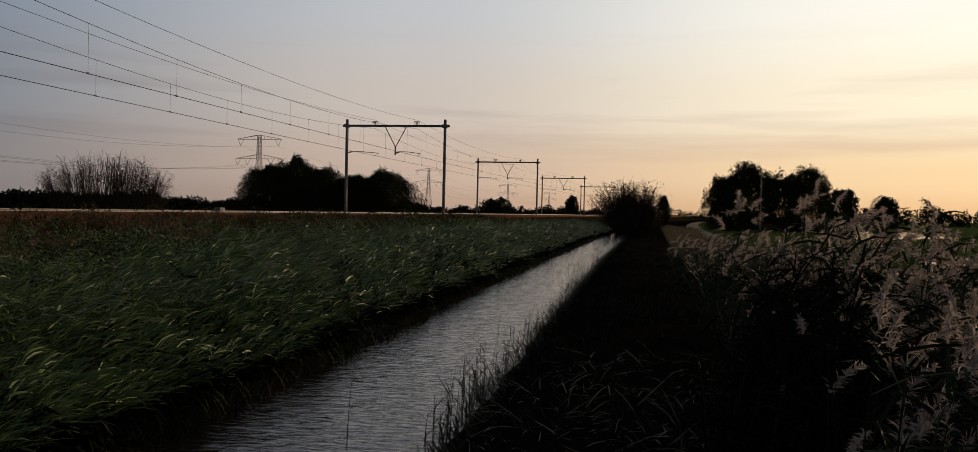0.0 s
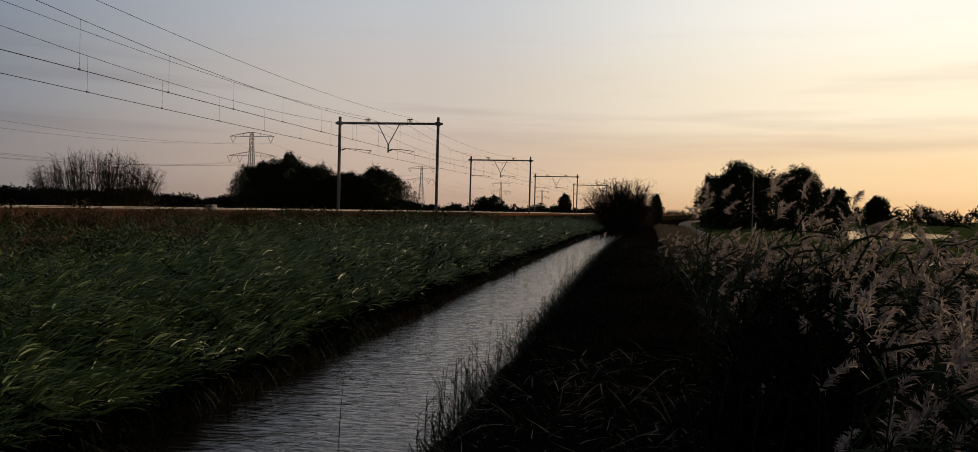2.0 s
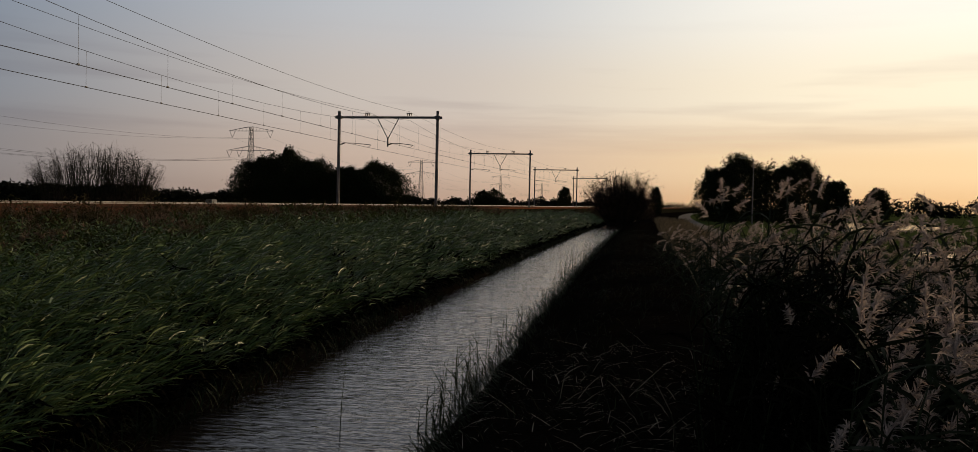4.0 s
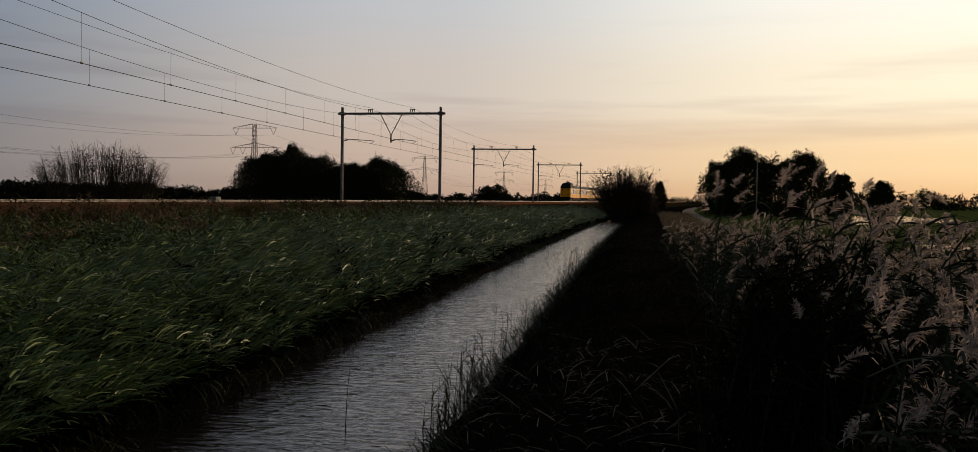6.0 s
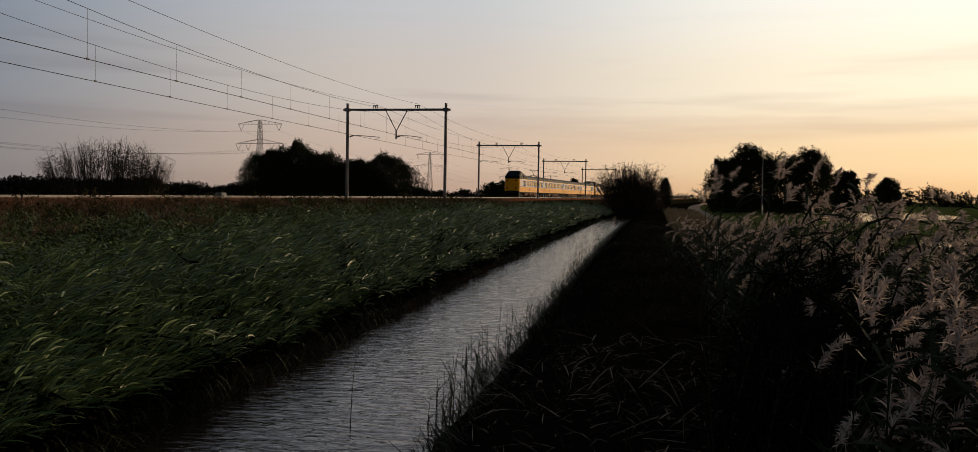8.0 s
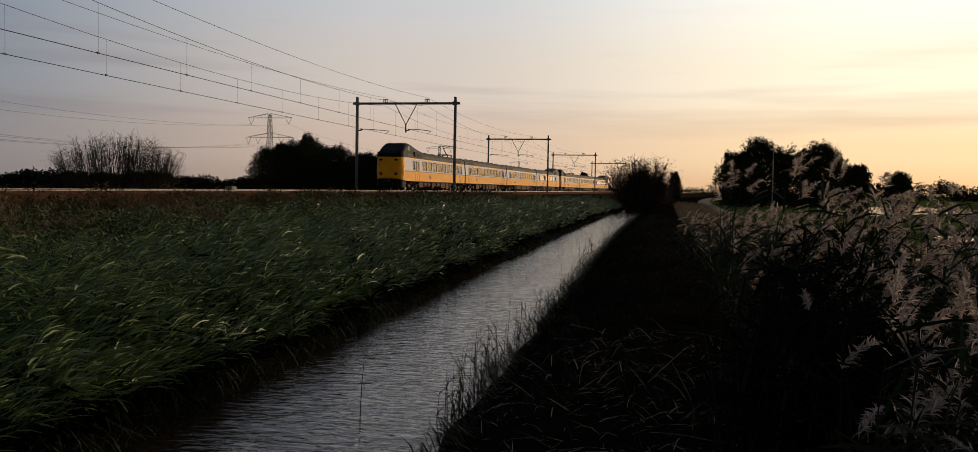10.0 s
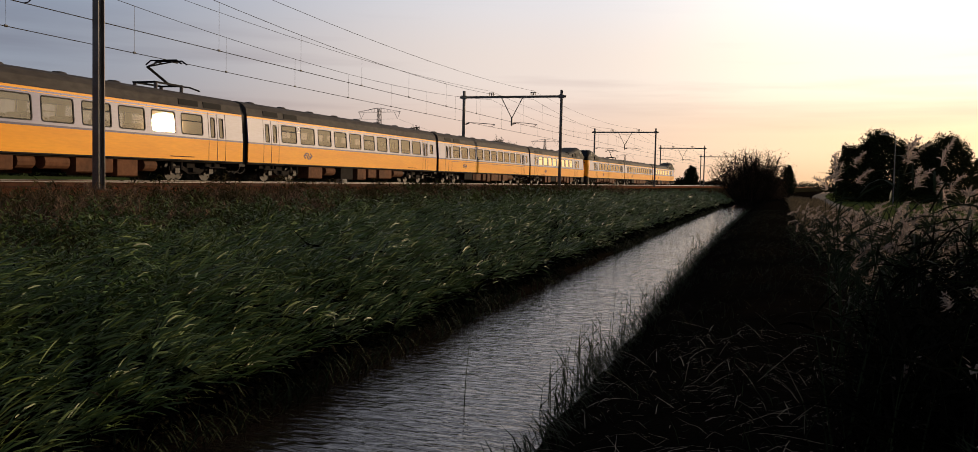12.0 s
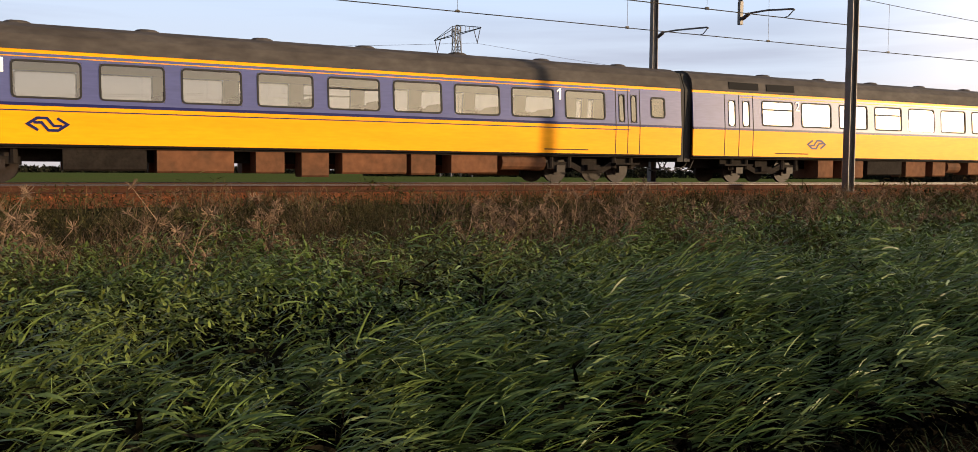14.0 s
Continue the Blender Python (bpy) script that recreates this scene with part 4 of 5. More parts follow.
# offset of each car's middle from the first joint, and whether it is turned round
CARS = [("cab", -13.25, 0), ("mid", 13.25, 0), ("first", 39.75, 0), ("tail", 66.3, 1), ("cab", 93.9, 0), ("first", 120.4, 0), ("tail", 146.95, 1)]


def build_train():
    kinds = {"cab": build_car(True, True, False), "tail": build_car(True, False, False, True), "mid": build_car(False, False, False), "first": build_car(False, False, True)}
    labels = {"cab": "yellow and blue driving car with black cab and raised pantograph", "tail": "yellow and blue driving car with grey cab hump at its end",
              "mid": "yellow and blue second-class coach with grey roof", "first": "yellow and blue first-class coach with grey roof"}
    used, made = set(), []
    for kind, off, turned in CARS:
        ob = kinds[kind]
        tagged(ob, labels[kind])
        if kind in used:
            ob = copy_thing(ob, Matrix.Identity(4))
        used.add(kind)
        made.append((ob, off, turned))
    return made


def train_rows(off, turned):
    rows = []
    for k in range(29):
        t = k * 0.5
        y = 21.1 + TRAIN_SPEED * (12.5 - t) + off
        rows.append((t, pose(FAR_TRACK + cx(y), y, RAIL_Z, 0, 0, -math.degrees(math.atan(slope(y))) + (180 if turned else 0))))
    return rows


# ---- plants ----
WIND = np.array([0.55, 0.83])


def strips(base, az, elev, length, width, droop, seg=3, twist=None):
    """Tapering bent blades: arrays of vertices and quads."""
    n = len(base)
    if twist is None:
        twist = np.zeros(n)
    pts = [np.array(base, float)]
    for k in range(seg):
        e = elev - droop * (k + 0.5) / seg
        st = length / seg
        d = np.stack([np.cos(az) * np.cos(e), np.sin(az) * np.cos(e), np.sin(e)], 1)
        pts.append(pts[-1] + d * st[:, None])
    side = np.stack([-np.sin(az) * np.cos(twist), np.cos(az) * np.cos(twist), np.sin(twist)], 1)
    taper = [0.7, 1.0, 0.75, 0.08] if seg == 3 else [0.8, 1.0, 0.1] if seg == 2 else list(np.linspace(1, 0.1, seg + 1))
    v = np.empty((n, seg + 1, 2, 3))
    for k in range(seg + 1):
        w = side * (width * taper[k] / 2)[:, None]
        v[:, k, 0], v[:, k, 1] = pts[k] - w, pts[k] + w
    idx = np.arange(n)[:, None] * (2 * (seg + 1))
    f = np.concatenate([np.stack([idx[:, 0] + 2 * k, idx[:, 0] + 2 * k + 1, idx[:, 0] + 2 * k + 3, idx[:, 0] + 2 * k + 2], 1) for k in range(seg)])
    return v.reshape(-1, 3), f, pts


def merge(sets):
    v, f, o = [], [], 0
    for a, b in sets:
        v.append(a)
        f.append(b + o)
        o += len(a)
    return np.concatenate(v), np.concatenate(f)


def gz(xy):
    us = xy[:, 0] - np.array([cx(y) for y in xy[:, 1]])
    return np.interp(us, [p[0] for p in PROFILE], [p[1] for p in PROFILE])


def wind_az(rs, n, spread):
    return math.atan2(WIND[1], WIND[0]) + rs.normal(0, spread, n)


def reed_arrays(rs, xy, height, z, leaves=6, leaf_len=0.42, leaf_w=0.02, lean=0.25, spread=0.9, bare=0.25, stiff=1.0):
    """Stems and leaves of reeds standing at xy."""
    n = len(xy)
    base = np.column_stack([xy, z])
    az = wind_az(rs, n, 0.5)
    elev = np.pi / 2 - np.abs(rs.normal(lean, 0.12, n))
    sv, sf, pts = strips(base, az, elev, height, np.full(n, 0.012), np.full(n, lean * 1.4), 3, rs.uniform(-1, 1, n))
    out = []
    for k in range(leaves):
        q = bare + (1 - bare) * (k + rs.uniform(0, 1, n)) / leaves
        q3 = np.clip(q * 3, 0, 2.999)
        i0 = q3.astype(int)
        P = np.stack(pts, 1)
        ar = np.arange(n)
        at = P[ar, i0] + (P[ar, i0 + 1] - P[ar, i0]) * (q3 - i0)[:, None]
        la = wind_az(rs, n, spread)
        le = rs.uniform(0.25, 1.1, n)
        L = leaf_len * rs.uniform(0.6, 1.25, n) * (1.1 - 0.35 * q)
        out.append(strips(at, la, le, L, leaf_w * rs.uniform(0.7, 1.3, n), rs.uniform(0.2, 1.2, n) * stiff, 3, rs.uniform(-1.0, 1.0, n))[:2])
    return (sv, sf), merge(out), pts[-1]


def swept_reeds(rs, xy, height, z, leaves, leaf_len, leaf_w, seg):
    """Reeds combed by the wind: stems bowed to leeward, long leaves streaming off their upper part."""
    n = len(xy)
    base = np.column_stack([xy, z])
    gust = np.array([noise.noise((p[0] * 0.5, p[1] * 0.5, 33.0)) for p in xy])
    az = wind_az(rs, n, 0.35)
    elev = np.pi / 2 - np.clip(rs.normal(0.06, 0.07, n), -0.1, 0.3)
    sv, sf, pts = strips(base, az, elev, height, np.full(n, 0.011), np.clip(0.15 + 0.4 * gust, 0, 0.45) + rs.uniform(0, 0.2, n), 3, rs.uniform(-1, 1, n))
    P, ar, out = np.stack(pts, 1), np.arange(n), []
    for k in range(leaves):
        q = 0.5 + 0.5 * (k + rs.uniform(0.2, 1, n)) / leaves
        q3 = np.clip(q * 3, 0, 2.999)
        i0 = q3.astype(int)
        at = P[ar, i0] + (P[ar, i0 + 1] - P[ar, i0]) * (q3 - i0)[:, None]
        la = wind_az(rs, n, 0.45)
        le = np.clip(rs.normal(0.60, 0.26, n), -0.2, 1.2)
        L = leaf_len * rs.uniform(0.55, 1.2, n) * (1.15 - 0.45 * np.abs(q - 0.6))
        out.append(strips(at, la, le, L, leaf_w * rs.uniform(0.6, 1.25, n), rs.uniform(0.25, 1.05, n), seg, rs.normal(0, 0.75, n))[:2])
    # near-black strips about the lower half of the stems: painted shade between reeds
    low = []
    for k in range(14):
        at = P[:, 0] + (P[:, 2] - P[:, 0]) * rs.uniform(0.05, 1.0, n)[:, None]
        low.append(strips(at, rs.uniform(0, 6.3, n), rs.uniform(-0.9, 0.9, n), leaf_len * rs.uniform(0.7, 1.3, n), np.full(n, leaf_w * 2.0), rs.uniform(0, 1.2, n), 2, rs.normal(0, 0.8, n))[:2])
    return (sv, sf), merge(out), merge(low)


def scatter(rs, n, u0, u1, y0, y1, patch=0.0, seed=0.0):
    """Random places in a band along the ditch; patch thins them in clumps."""
    out = []
    while len(out) < n:
        u, y = rs.uniform(u0, u1), rs.uniform(y0, y1)
        if patch and noise.noise((u * 0.6, y * 0.35, seed)) < rs.uniform(-0.6, 0.6) * patch - 0.1:
            continue
        out.append((u + cx(y), y))
    return np.array(out)


def stuff(name, sets, mat, label, category):
    v, f = merge(sets)
    return tagged(new(name, raw(name, v, f, mat)), label, category, kind="stuff")


def build_left_bank():
    rs = np.random.RandomState(21)
    # reeds: close by dense, farther off thinner and coarser
    for y0, y1, n, lw, ll, tall, u0, leaves in ((-3, 4, 850, 0.020, 0.31, 1.0, -6.7, 9), (4, 12, 1650, 0.020, 0.31, 1.0, -7.8, 9), (12, 25, 3000, 0.025, 0.34, 1.0, -9.4, 8), (25, 50, 4000, 0.030, 0.36, 1.0, -10.2, 8), (50, 105, 4200, 0.042, 0.42, 1.05, -10.4, 7), (-3, 12, 240, 0.020, 0.31, 1.0, -11.0, 9)):
        sparse = n == 240
        xy = scatter(rs, n, u0, -6.8 if sparse else -4.75, y0, y1, 1.0, 4.0)
        u = xy[:, 0] - np.array([cx(y) for y in xy[:, 1]])
        lump = np.array([noise.noise((p[0] * 0.8, p[1] * 0.5, 12.0)) + 0.6 * noise.noise((p[0] * 2.0, p[1] * 1.4, 5.0)) for p in xy])
        h = np.clip(0.92 + 0.6 * lump, 0.4, 1.25) * tall * np.interp(u, [-10, -7, -5.8, -4.75], [0.95, 1.05, 0.95, 0.5]) * rs.uniform(0.68, 1.12, n)
        # close by, the bed is cut into patches that can sway
        cell = np.floor(xy[:, 1] / 1.6) * 2 + (u > -5.8) if y1 <= 12 else np.zeros(n)
        for c in np.unique(cell):
            k = cell == c
            mid = xy[k].mean(0) if y1 <= 12 else np.zeros(2)
            gz0 = float(gz(mid[None])[0]) if y1 <= 12 else 0.0
            st, lv, dead = swept_reeds(rs, xy[k] - mid, h[k], gz(xy[k]) - 0.02 - gz0, leaves, ll, lw, 3 if y0 < 25 else 2)
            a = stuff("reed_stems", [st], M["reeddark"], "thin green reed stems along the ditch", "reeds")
            d = stuff("reed_bed", [lv], M["reed"], "dense wind-blown green reeds along the ditch", "reeds")
            e = stuff("reed_shade_strips", [dead], M["reedshade"], "near-black strips standing in for shade low among the reeds", "reeds")
            if y1 <= 12:
                for o in (a, d, e):
                    o.matrix_basis = pose(mid[0], mid[1], gz0)
                    BENDING.append((o, int(c)))
    # a low fringe that hangs over the water
    xy = scatter(rs, 11000, -5.2, -4.3, -3, 90, 0.5, 2.0)
    n = len(xy)
    b = np.column_stack([xy, np.maximum(gz(xy), -0.02)])
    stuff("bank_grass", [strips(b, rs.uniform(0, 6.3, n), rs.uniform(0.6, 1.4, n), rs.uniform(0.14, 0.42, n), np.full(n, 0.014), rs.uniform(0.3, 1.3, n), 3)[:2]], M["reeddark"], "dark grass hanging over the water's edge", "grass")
    # leafy weeds between reeds and embankment: stalks set with leaves
    for y0, y1, n, sz, ua, ub in ((-3, 12, 3400, 0.070, -12.5, -5.6), (12, 30, 2400, 0.11, -14.5, -8.0), (30, 70, 1700, 0.16, -14.5, -10.0)):
        xy = scatter(rs, n, ua, ub, y0, y1, 1.7, 9.0)
        lump = np.array([noise.noise((p[0] * 0.7, p[1] * 0.7, 22.0)) + 0.5 * noise.noise((p[0] * 2.2, p[1] * 2.2, 8.0)) for p in xy])
        top = np.clip(0.78 + 0.6 * lump, 0.25, 1.4)
        sets = []
        for k in range(22):
            q = rs.uniform(0.3, 1.0, n)
            p = np.column_stack([xy + rs.normal(0, 0.10, (n, 2)), gz(xy) + top * q])
            sets.append(strips(p, rs.uniform(0, 6.3, n), rs.uniform(-0.2, 1.1, n), sz * rs.uniform(0.7, 1.7, n), sz * rs.uniform(0.22, 0.42, n), rs.uniform(0, 1.2, n), 2, rs.uniform(-0.6, 0.6, n))[:2])
        stuff("weed_patch", sets, M["weed"], "tangled green weeds on the embankment foot", "weeds")
    # low olive weeds scattered up the slope
    sets = []
    for y0, y1, n, sz in ((-3, 14, 4200, 0.07), (14, 40, 3600, 0.11), (40, 90, 2600, 0.2)):
        xy = scatter(rs, n, -17.6, -11.0, y0, y1, 1.8, 77.0)
        lump = np.array([noise.noise((p[0] * 0.5, p[1] * 0.5, 62.0)) for p in xy])
        top = np.clip(0.55 + 0.7 * lump, 0.15, 1.0)
        for k in range(9):
            q = rs.uniform(0.1, 1.0, n)
            p = np.column_stack([xy + rs.normal(0, 0.12, (n, 2)), gz(xy) + top * q])
            sets.append(strips(p, rs.uniform(0, 6.3, n), rs.uniform(-0.2, 1.2, n), sz * rs.uniform(0.7, 2.4, n), sz * rs.uniform(0.15, 0.4, n), rs.uniform(0, 1.2, n), 2, rs.uniform(-0.8, 0.8, n))[:2])
    stuff("slope_weeds", sets, material("olive_weed", (0.036, 0.044, 0.014), 0.7, vary=0.3, scale=0.3, fine=5, island=0.7, second=(0.085, 0.062, 0.030), leaf=0.08, spec=0.0), "olive and brown weeds up the slope", "weeds")
    # dry brown stalks and seed heads on the slope below the track
    sets = []
    for y0, y1, n, w, ub in ((-3, 12, 4200, 0.006, -10.5), (12, 35, 4400, 0.010, -11.5), (35, 90, 3200, 0.02, -12.2)):
        xy = scatter(rs, n, -18.0, ub, y0, y1, 1.3, 15.0)
        z = gz(xy)
        u = xy[:, 0] - np.array([cx(y) for y in xy[:, 1]])
        lump = np.array([noise.noise((p[0] * 0.6, p[1] * 0.6, 42.0)) + 0.6 * noise.noise((p[0] * 1.9, p[1] * 1.9, 18.0)) for p in xy])
        hmax = np.clip(np.interp(u, [-18.0, -17, -16, -14, -10], [0.3, 0.55, 0.8, 0.9, 0.75]) * (1 + 0.5 * lump), 0.2, 1.4)
        h = hmax * rs.uniform(0.55, 1.12, n)
        b = np.column_stack([xy, z])
        v, f, pts = strips(b, wind_az(rs, n, 1.0), np.pi / 2 - np.abs(rs.normal(0.15, 0.15, n)), h, np.full(n, w), np.full(n, 0.3), 3, rs.uniform(-1, 1, n))
        sets.append((v, f))
        for k in range(12):
            q = rs.uniform(0.25, 1.0, n)
            at = pts[0] + (pts[-1] - pts[0]) * q[:, None]
            sets.append(strips(at, rs.uniform(0, 6.3, n), rs.uniform(-0.1, 1.2, n), rs.uniform(0.05, 0.30, n) * (1 + w * 30), np.full(n, w * 1.3), rs.uniform(-0.3, 1.2, n), 2)[:2])
    stuff("dry_weeds", sets, M["dry"], "brown dry stalks and seed heads below the track", "weeds")
    # short grass on the shoulder
    sets = []
    for y0, y1, n, w in ((-10, 30, 9000, 0.010), (30, 110, 7000, 0.025)):
        xy = scatter(rs, n, -18.2, -12.5, y0, y1, 0.7, 31.0)
        b = np.column_stack([xy, gz(xy)])
        sets.append(strips(b, wind_az(rs, n, 1.5), rs.uniform(0.9, 1.5, n), rs.uniform(0.2, 0.6, n), np.full(n, w), rs.uniform(0.2, 1.2, n), 2, rs.uniform(-1, 1, n))[:2])
    stuff("shoulder_grass", sets, material("shoulder_grass", (0.15, 0.135, 0.045), 0.7, vary=0.3, scale=0.25, fine=4, island=0.5, second=(0.12, 0.085, 0.04), leaf=0.2), "yellowish rough grass below the track", "grass")
    # a few tall dead umbels
    for k in range(46):
        y = -2 + 26 * rs.rand() ** 1.5
        u = rs.uniform(-14.0, -10.6)
        build_umbel(rs, u + cx(y), y)


def build_umbel(rs, x, y):
    z = ground_z(x, y)
    th = empty("dead_umbel", "dry brown branching umbel among green weeds", "weed", "dead umbels", pose(x, y, z))
    stem, twigs = Mesh(), Mesh()
    h = rs.uniform(0.75, 1.2)
    lx, ly = rs.uniform(-0.2, 0.2), rs.uniform(0, 0.3)
    stem.tube([(0, 0, 0), (lx * 0.4, ly * 0.4, h * 0.5), (lx, ly, h)], 0.011, 4, 0.005)
    for k in range(9):
        q = 0.35 + 0.65 * k / 9
        a, l = rs.uniform(0, 6.3), rs.uniform(0.15, 0.35)
        p = Vector((lx * q, ly * q, h * q))
        e = p + Vector((math.cos(a) * l, math.sin(a) * l, l * rs.uniform(0.6, 1.4)))
        twigs.tube([p, e], 0.006, 3, 0.003)
        for j in range(18):
            twigs.tube([e, e + Vector((rs.uniform(-0.09, 0.09), rs.uniform(-0.09, 0.09), rs.uniform(-0.06, 0.11)))], 0.005, 3)
    part("stem", stem, M["umbel"], th)
    tagged(part("twig", twigs, M["umbel"], th), kind="stuff")


def build_right_bank():
    rs = np.random.RandomState(33)
    # mown straw lying on the bare bank
    n = 1700
    xy = np.column_stack([rs.uniform(-1.25, 1.6, n), 2.2 + 8 * rs.rand(n) ** 1.8])
    xy[:, 0] += np.array([cx(y) for y in xy[:, 1]])
    b = np.column_stack([xy, gz(xy) + 0.01])
    stuff("mown_straw", [strips(b, rs.uniform(0, 6.3, n), np.abs(rs.normal(0, 0.35, n)), 0.05 + 0.5 * rs.rand(n) ** 2, rs.uniform(0.003, 0.006, n), rs.uniform(0, 1.1, n), 3)[:2]], M["straw"], "pale cut stalks lying on the dark bank", "straw")
    n = 5200
    xy = scatter(rs, n, -1.7, 2.4, 2.0, 60, 0.5, 51.0)
    b = np.column_stack([xy, gz(xy)])
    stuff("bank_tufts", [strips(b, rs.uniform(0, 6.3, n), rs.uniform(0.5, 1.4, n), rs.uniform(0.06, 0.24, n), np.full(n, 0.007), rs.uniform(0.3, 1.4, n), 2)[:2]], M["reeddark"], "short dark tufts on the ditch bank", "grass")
    # ragged dark edge of the bank over the water
    n = 7000
    xy = scatter(rs, n, -2.0, -1.35, 3.0, 75, 1.7, 71.0)
    b = np.column_stack([xy, gz(xy)])
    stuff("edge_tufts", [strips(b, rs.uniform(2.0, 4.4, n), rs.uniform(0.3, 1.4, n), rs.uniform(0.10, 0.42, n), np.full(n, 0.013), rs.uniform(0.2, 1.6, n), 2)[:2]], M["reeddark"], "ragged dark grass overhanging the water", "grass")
    # pale rough grass on top of the bank further along
    n = 9000
    xy = scatter(rs, n, 1.6, 4.6, 22, 110, 0.3, 61.0)
    b = np.column_stack([xy, gz(xy)])
    w = 0.012 + 0.0006 * xy[:, 1]
    stuff("pale_grass", [strips(b, wind_az(rs, n, 1.2), rs.uniform(0.9, 1.5, n), rs.uniform(0.3, 0.8, n), w, rs.uniform(0.2, 1.0, n), 2, rs.uniform(-1, 1, n))[:2]], material("pale_grass", (0.16, 0.125, 0.075), 0.8, vary=0.3, scale=0.4, fine=5, island=0.5, leaf=0.2, spec=0.0), "pale dry grass along the bank top", "grass")
    # sparse stalks standing in the water's edge
    for k in range(46):
        y = 8.0 + 32 * rs.rand() ** 1.5
        if 0 < k < 6:
            y = (7.9, 8.3, 8.9, 10.6, 12.6)[k - 1]
        u = -1.74 + rs.normal(0, 0.08)
        th = empty("reed_stalk", "thin dark reed stalk standing at the water's edge", "reed", "reed stalks", pose(u + cx(y), y, -0.15))
        m, lf = Mesh(), Mesh()
        for j in range(int(rs.randint(2, 6))):
            h = rs.uniform(0.35, 0.95) * (1 if y < 22 else 1.25)
            ox, oy = rs.normal(0, 0.12, 2)
            lx, ly = rs.normal(0.04, 0.06), rs.normal(0.04, 0.06)
            m.tube([(ox, oy, 0), (ox + lx * 0.5, oy + ly * 0.5, h * 0.5), (ox + lx, oy + ly, h)], 0.006, 4, 0.002)
            for q in range(2):
                hh = h * rs.uniform(0.4, 0.9)
                a = rs.uniform(0, 6.3)
                p = Vector((ox + lx * hh / h, oy + ly * hh / h, hh))
                e = p + Vector((math.cos(a), math.sin(a), rs.uniform(0.3, 1.5))) * rs.uniform(0.08, 0.2)
                s = Vector((0.006, 0.003, 0))
                lf.add([p - s, p + s, e], [(0, 1, 2)])
        tagged(part("stem", m, M["reeddark"], th), kind="stuff")
        tagged(part("leaf", lf, M["reeddark"], th), kind="stuff")
    # long pale reed leaves lying out over the bank
    n = 26
    xy = np.column_stack([rs.uniform(1.3, 2.6, n), rs.uniform(2.6, 8.0, n)])
    b = np.column_stack([xy, gz(xy) + rs.uniform(0.1, 0.6, n)])
    stuff("long_leaves", [strips(b, rs.uniform(0.2, 3.6, n), rs.uniform(-0.1, 0.6, n), rs.uniform(0.5, 0.9, n), rs.uniform(0.012, 0.026, n), rs.uniform(0.2, 1.0, n), 3)[:2]], M["weed"], "long green reed leaves bent over the bank", "reed leaves")
    # a tall single stalk in the water
    th = empty("reed_stalk", "single tall dark reed stalk standing in the water", "reed", "reed stalks", pose(-2.72, 8.3, -0.2))
    part("stem", Mesh().tube([(0, 0, 0), (0.02, 0, 0.5), (0.05, 0.02, 0.95)], 0.006, 4, 0.002), M["reeddark"], th)


CLUMPS = [  # x, y, radius, stems, height, share with plumes
    (1.12, 3.6, 0.35, 32, 1.15, 1.0), (1.95, 3.9, 0.5, 34, 1.3, 1.0), (1.6, 4.9, 0.5, 34, 1.4, 1.0), (2.5, 5.0, 0.7, 44, 1.5, 1.0), (1.7, 6.3, 0.5, 36, 1.6, 1.0), (2.8, 6.6, 0.8, 50, 1.6, 1.0),
    (2.1, 7.8, 0.6, 44, 1.85, 1.0), (3.6, 8.2, 0.9, 52, 1.6, 1.0), (1.5, 9.2, 0.5, 32, 1.55, 0.55), (2.7, 9.8, 0.8, 50, 1.85, 1.0), (4.2, 10.6, 1.0, 54, 1.5, 1.0), (1.4, 12.4, 0.6, 32, 1.35, 0.55),
    (2.8, 12.8, 0.9, 50, 1.7, 0.55), (1.5, 16.0, 0.8, 40, 1.3, 0.55), (3.2, 17.0, 1.1, 52, 1.5, 1.0), (1.6, 21.0, 0.9, 36, 1.1, 1.0), (1.8, 27.5, 0.9, 34, 1.0, 1.0),
    (4.6, 14.0, 1.2, 60, 1.5, 0.55), (3.2, 21.5, 1.2, 56, 1.4, 0.55), (5.4, 18.5, 1.3, 60, 1.45, 0.55), (4.6, 25.0, 1.3, 56, 1.4, 0.55), (3.0, 31.0, 1.2, 46, 1.2, 0.55), (5.6, 32.0, 1.3, 50, 1.3, 0.55),
    (0.95, 7.6, 0.35, 26, 2.0, 1.0), (0.75, 4.7, 0.35, 60, 1.05, 0.04), (1.15, 4.3, 0.4, 60, 1.0, 0.05), (1.0, 5.8, 0.4, 60, 1.2, 0.06), (1.3, 7.4, 0.4, 50, 1.3, 0.1)]
SWAYING = []
BENDING = []


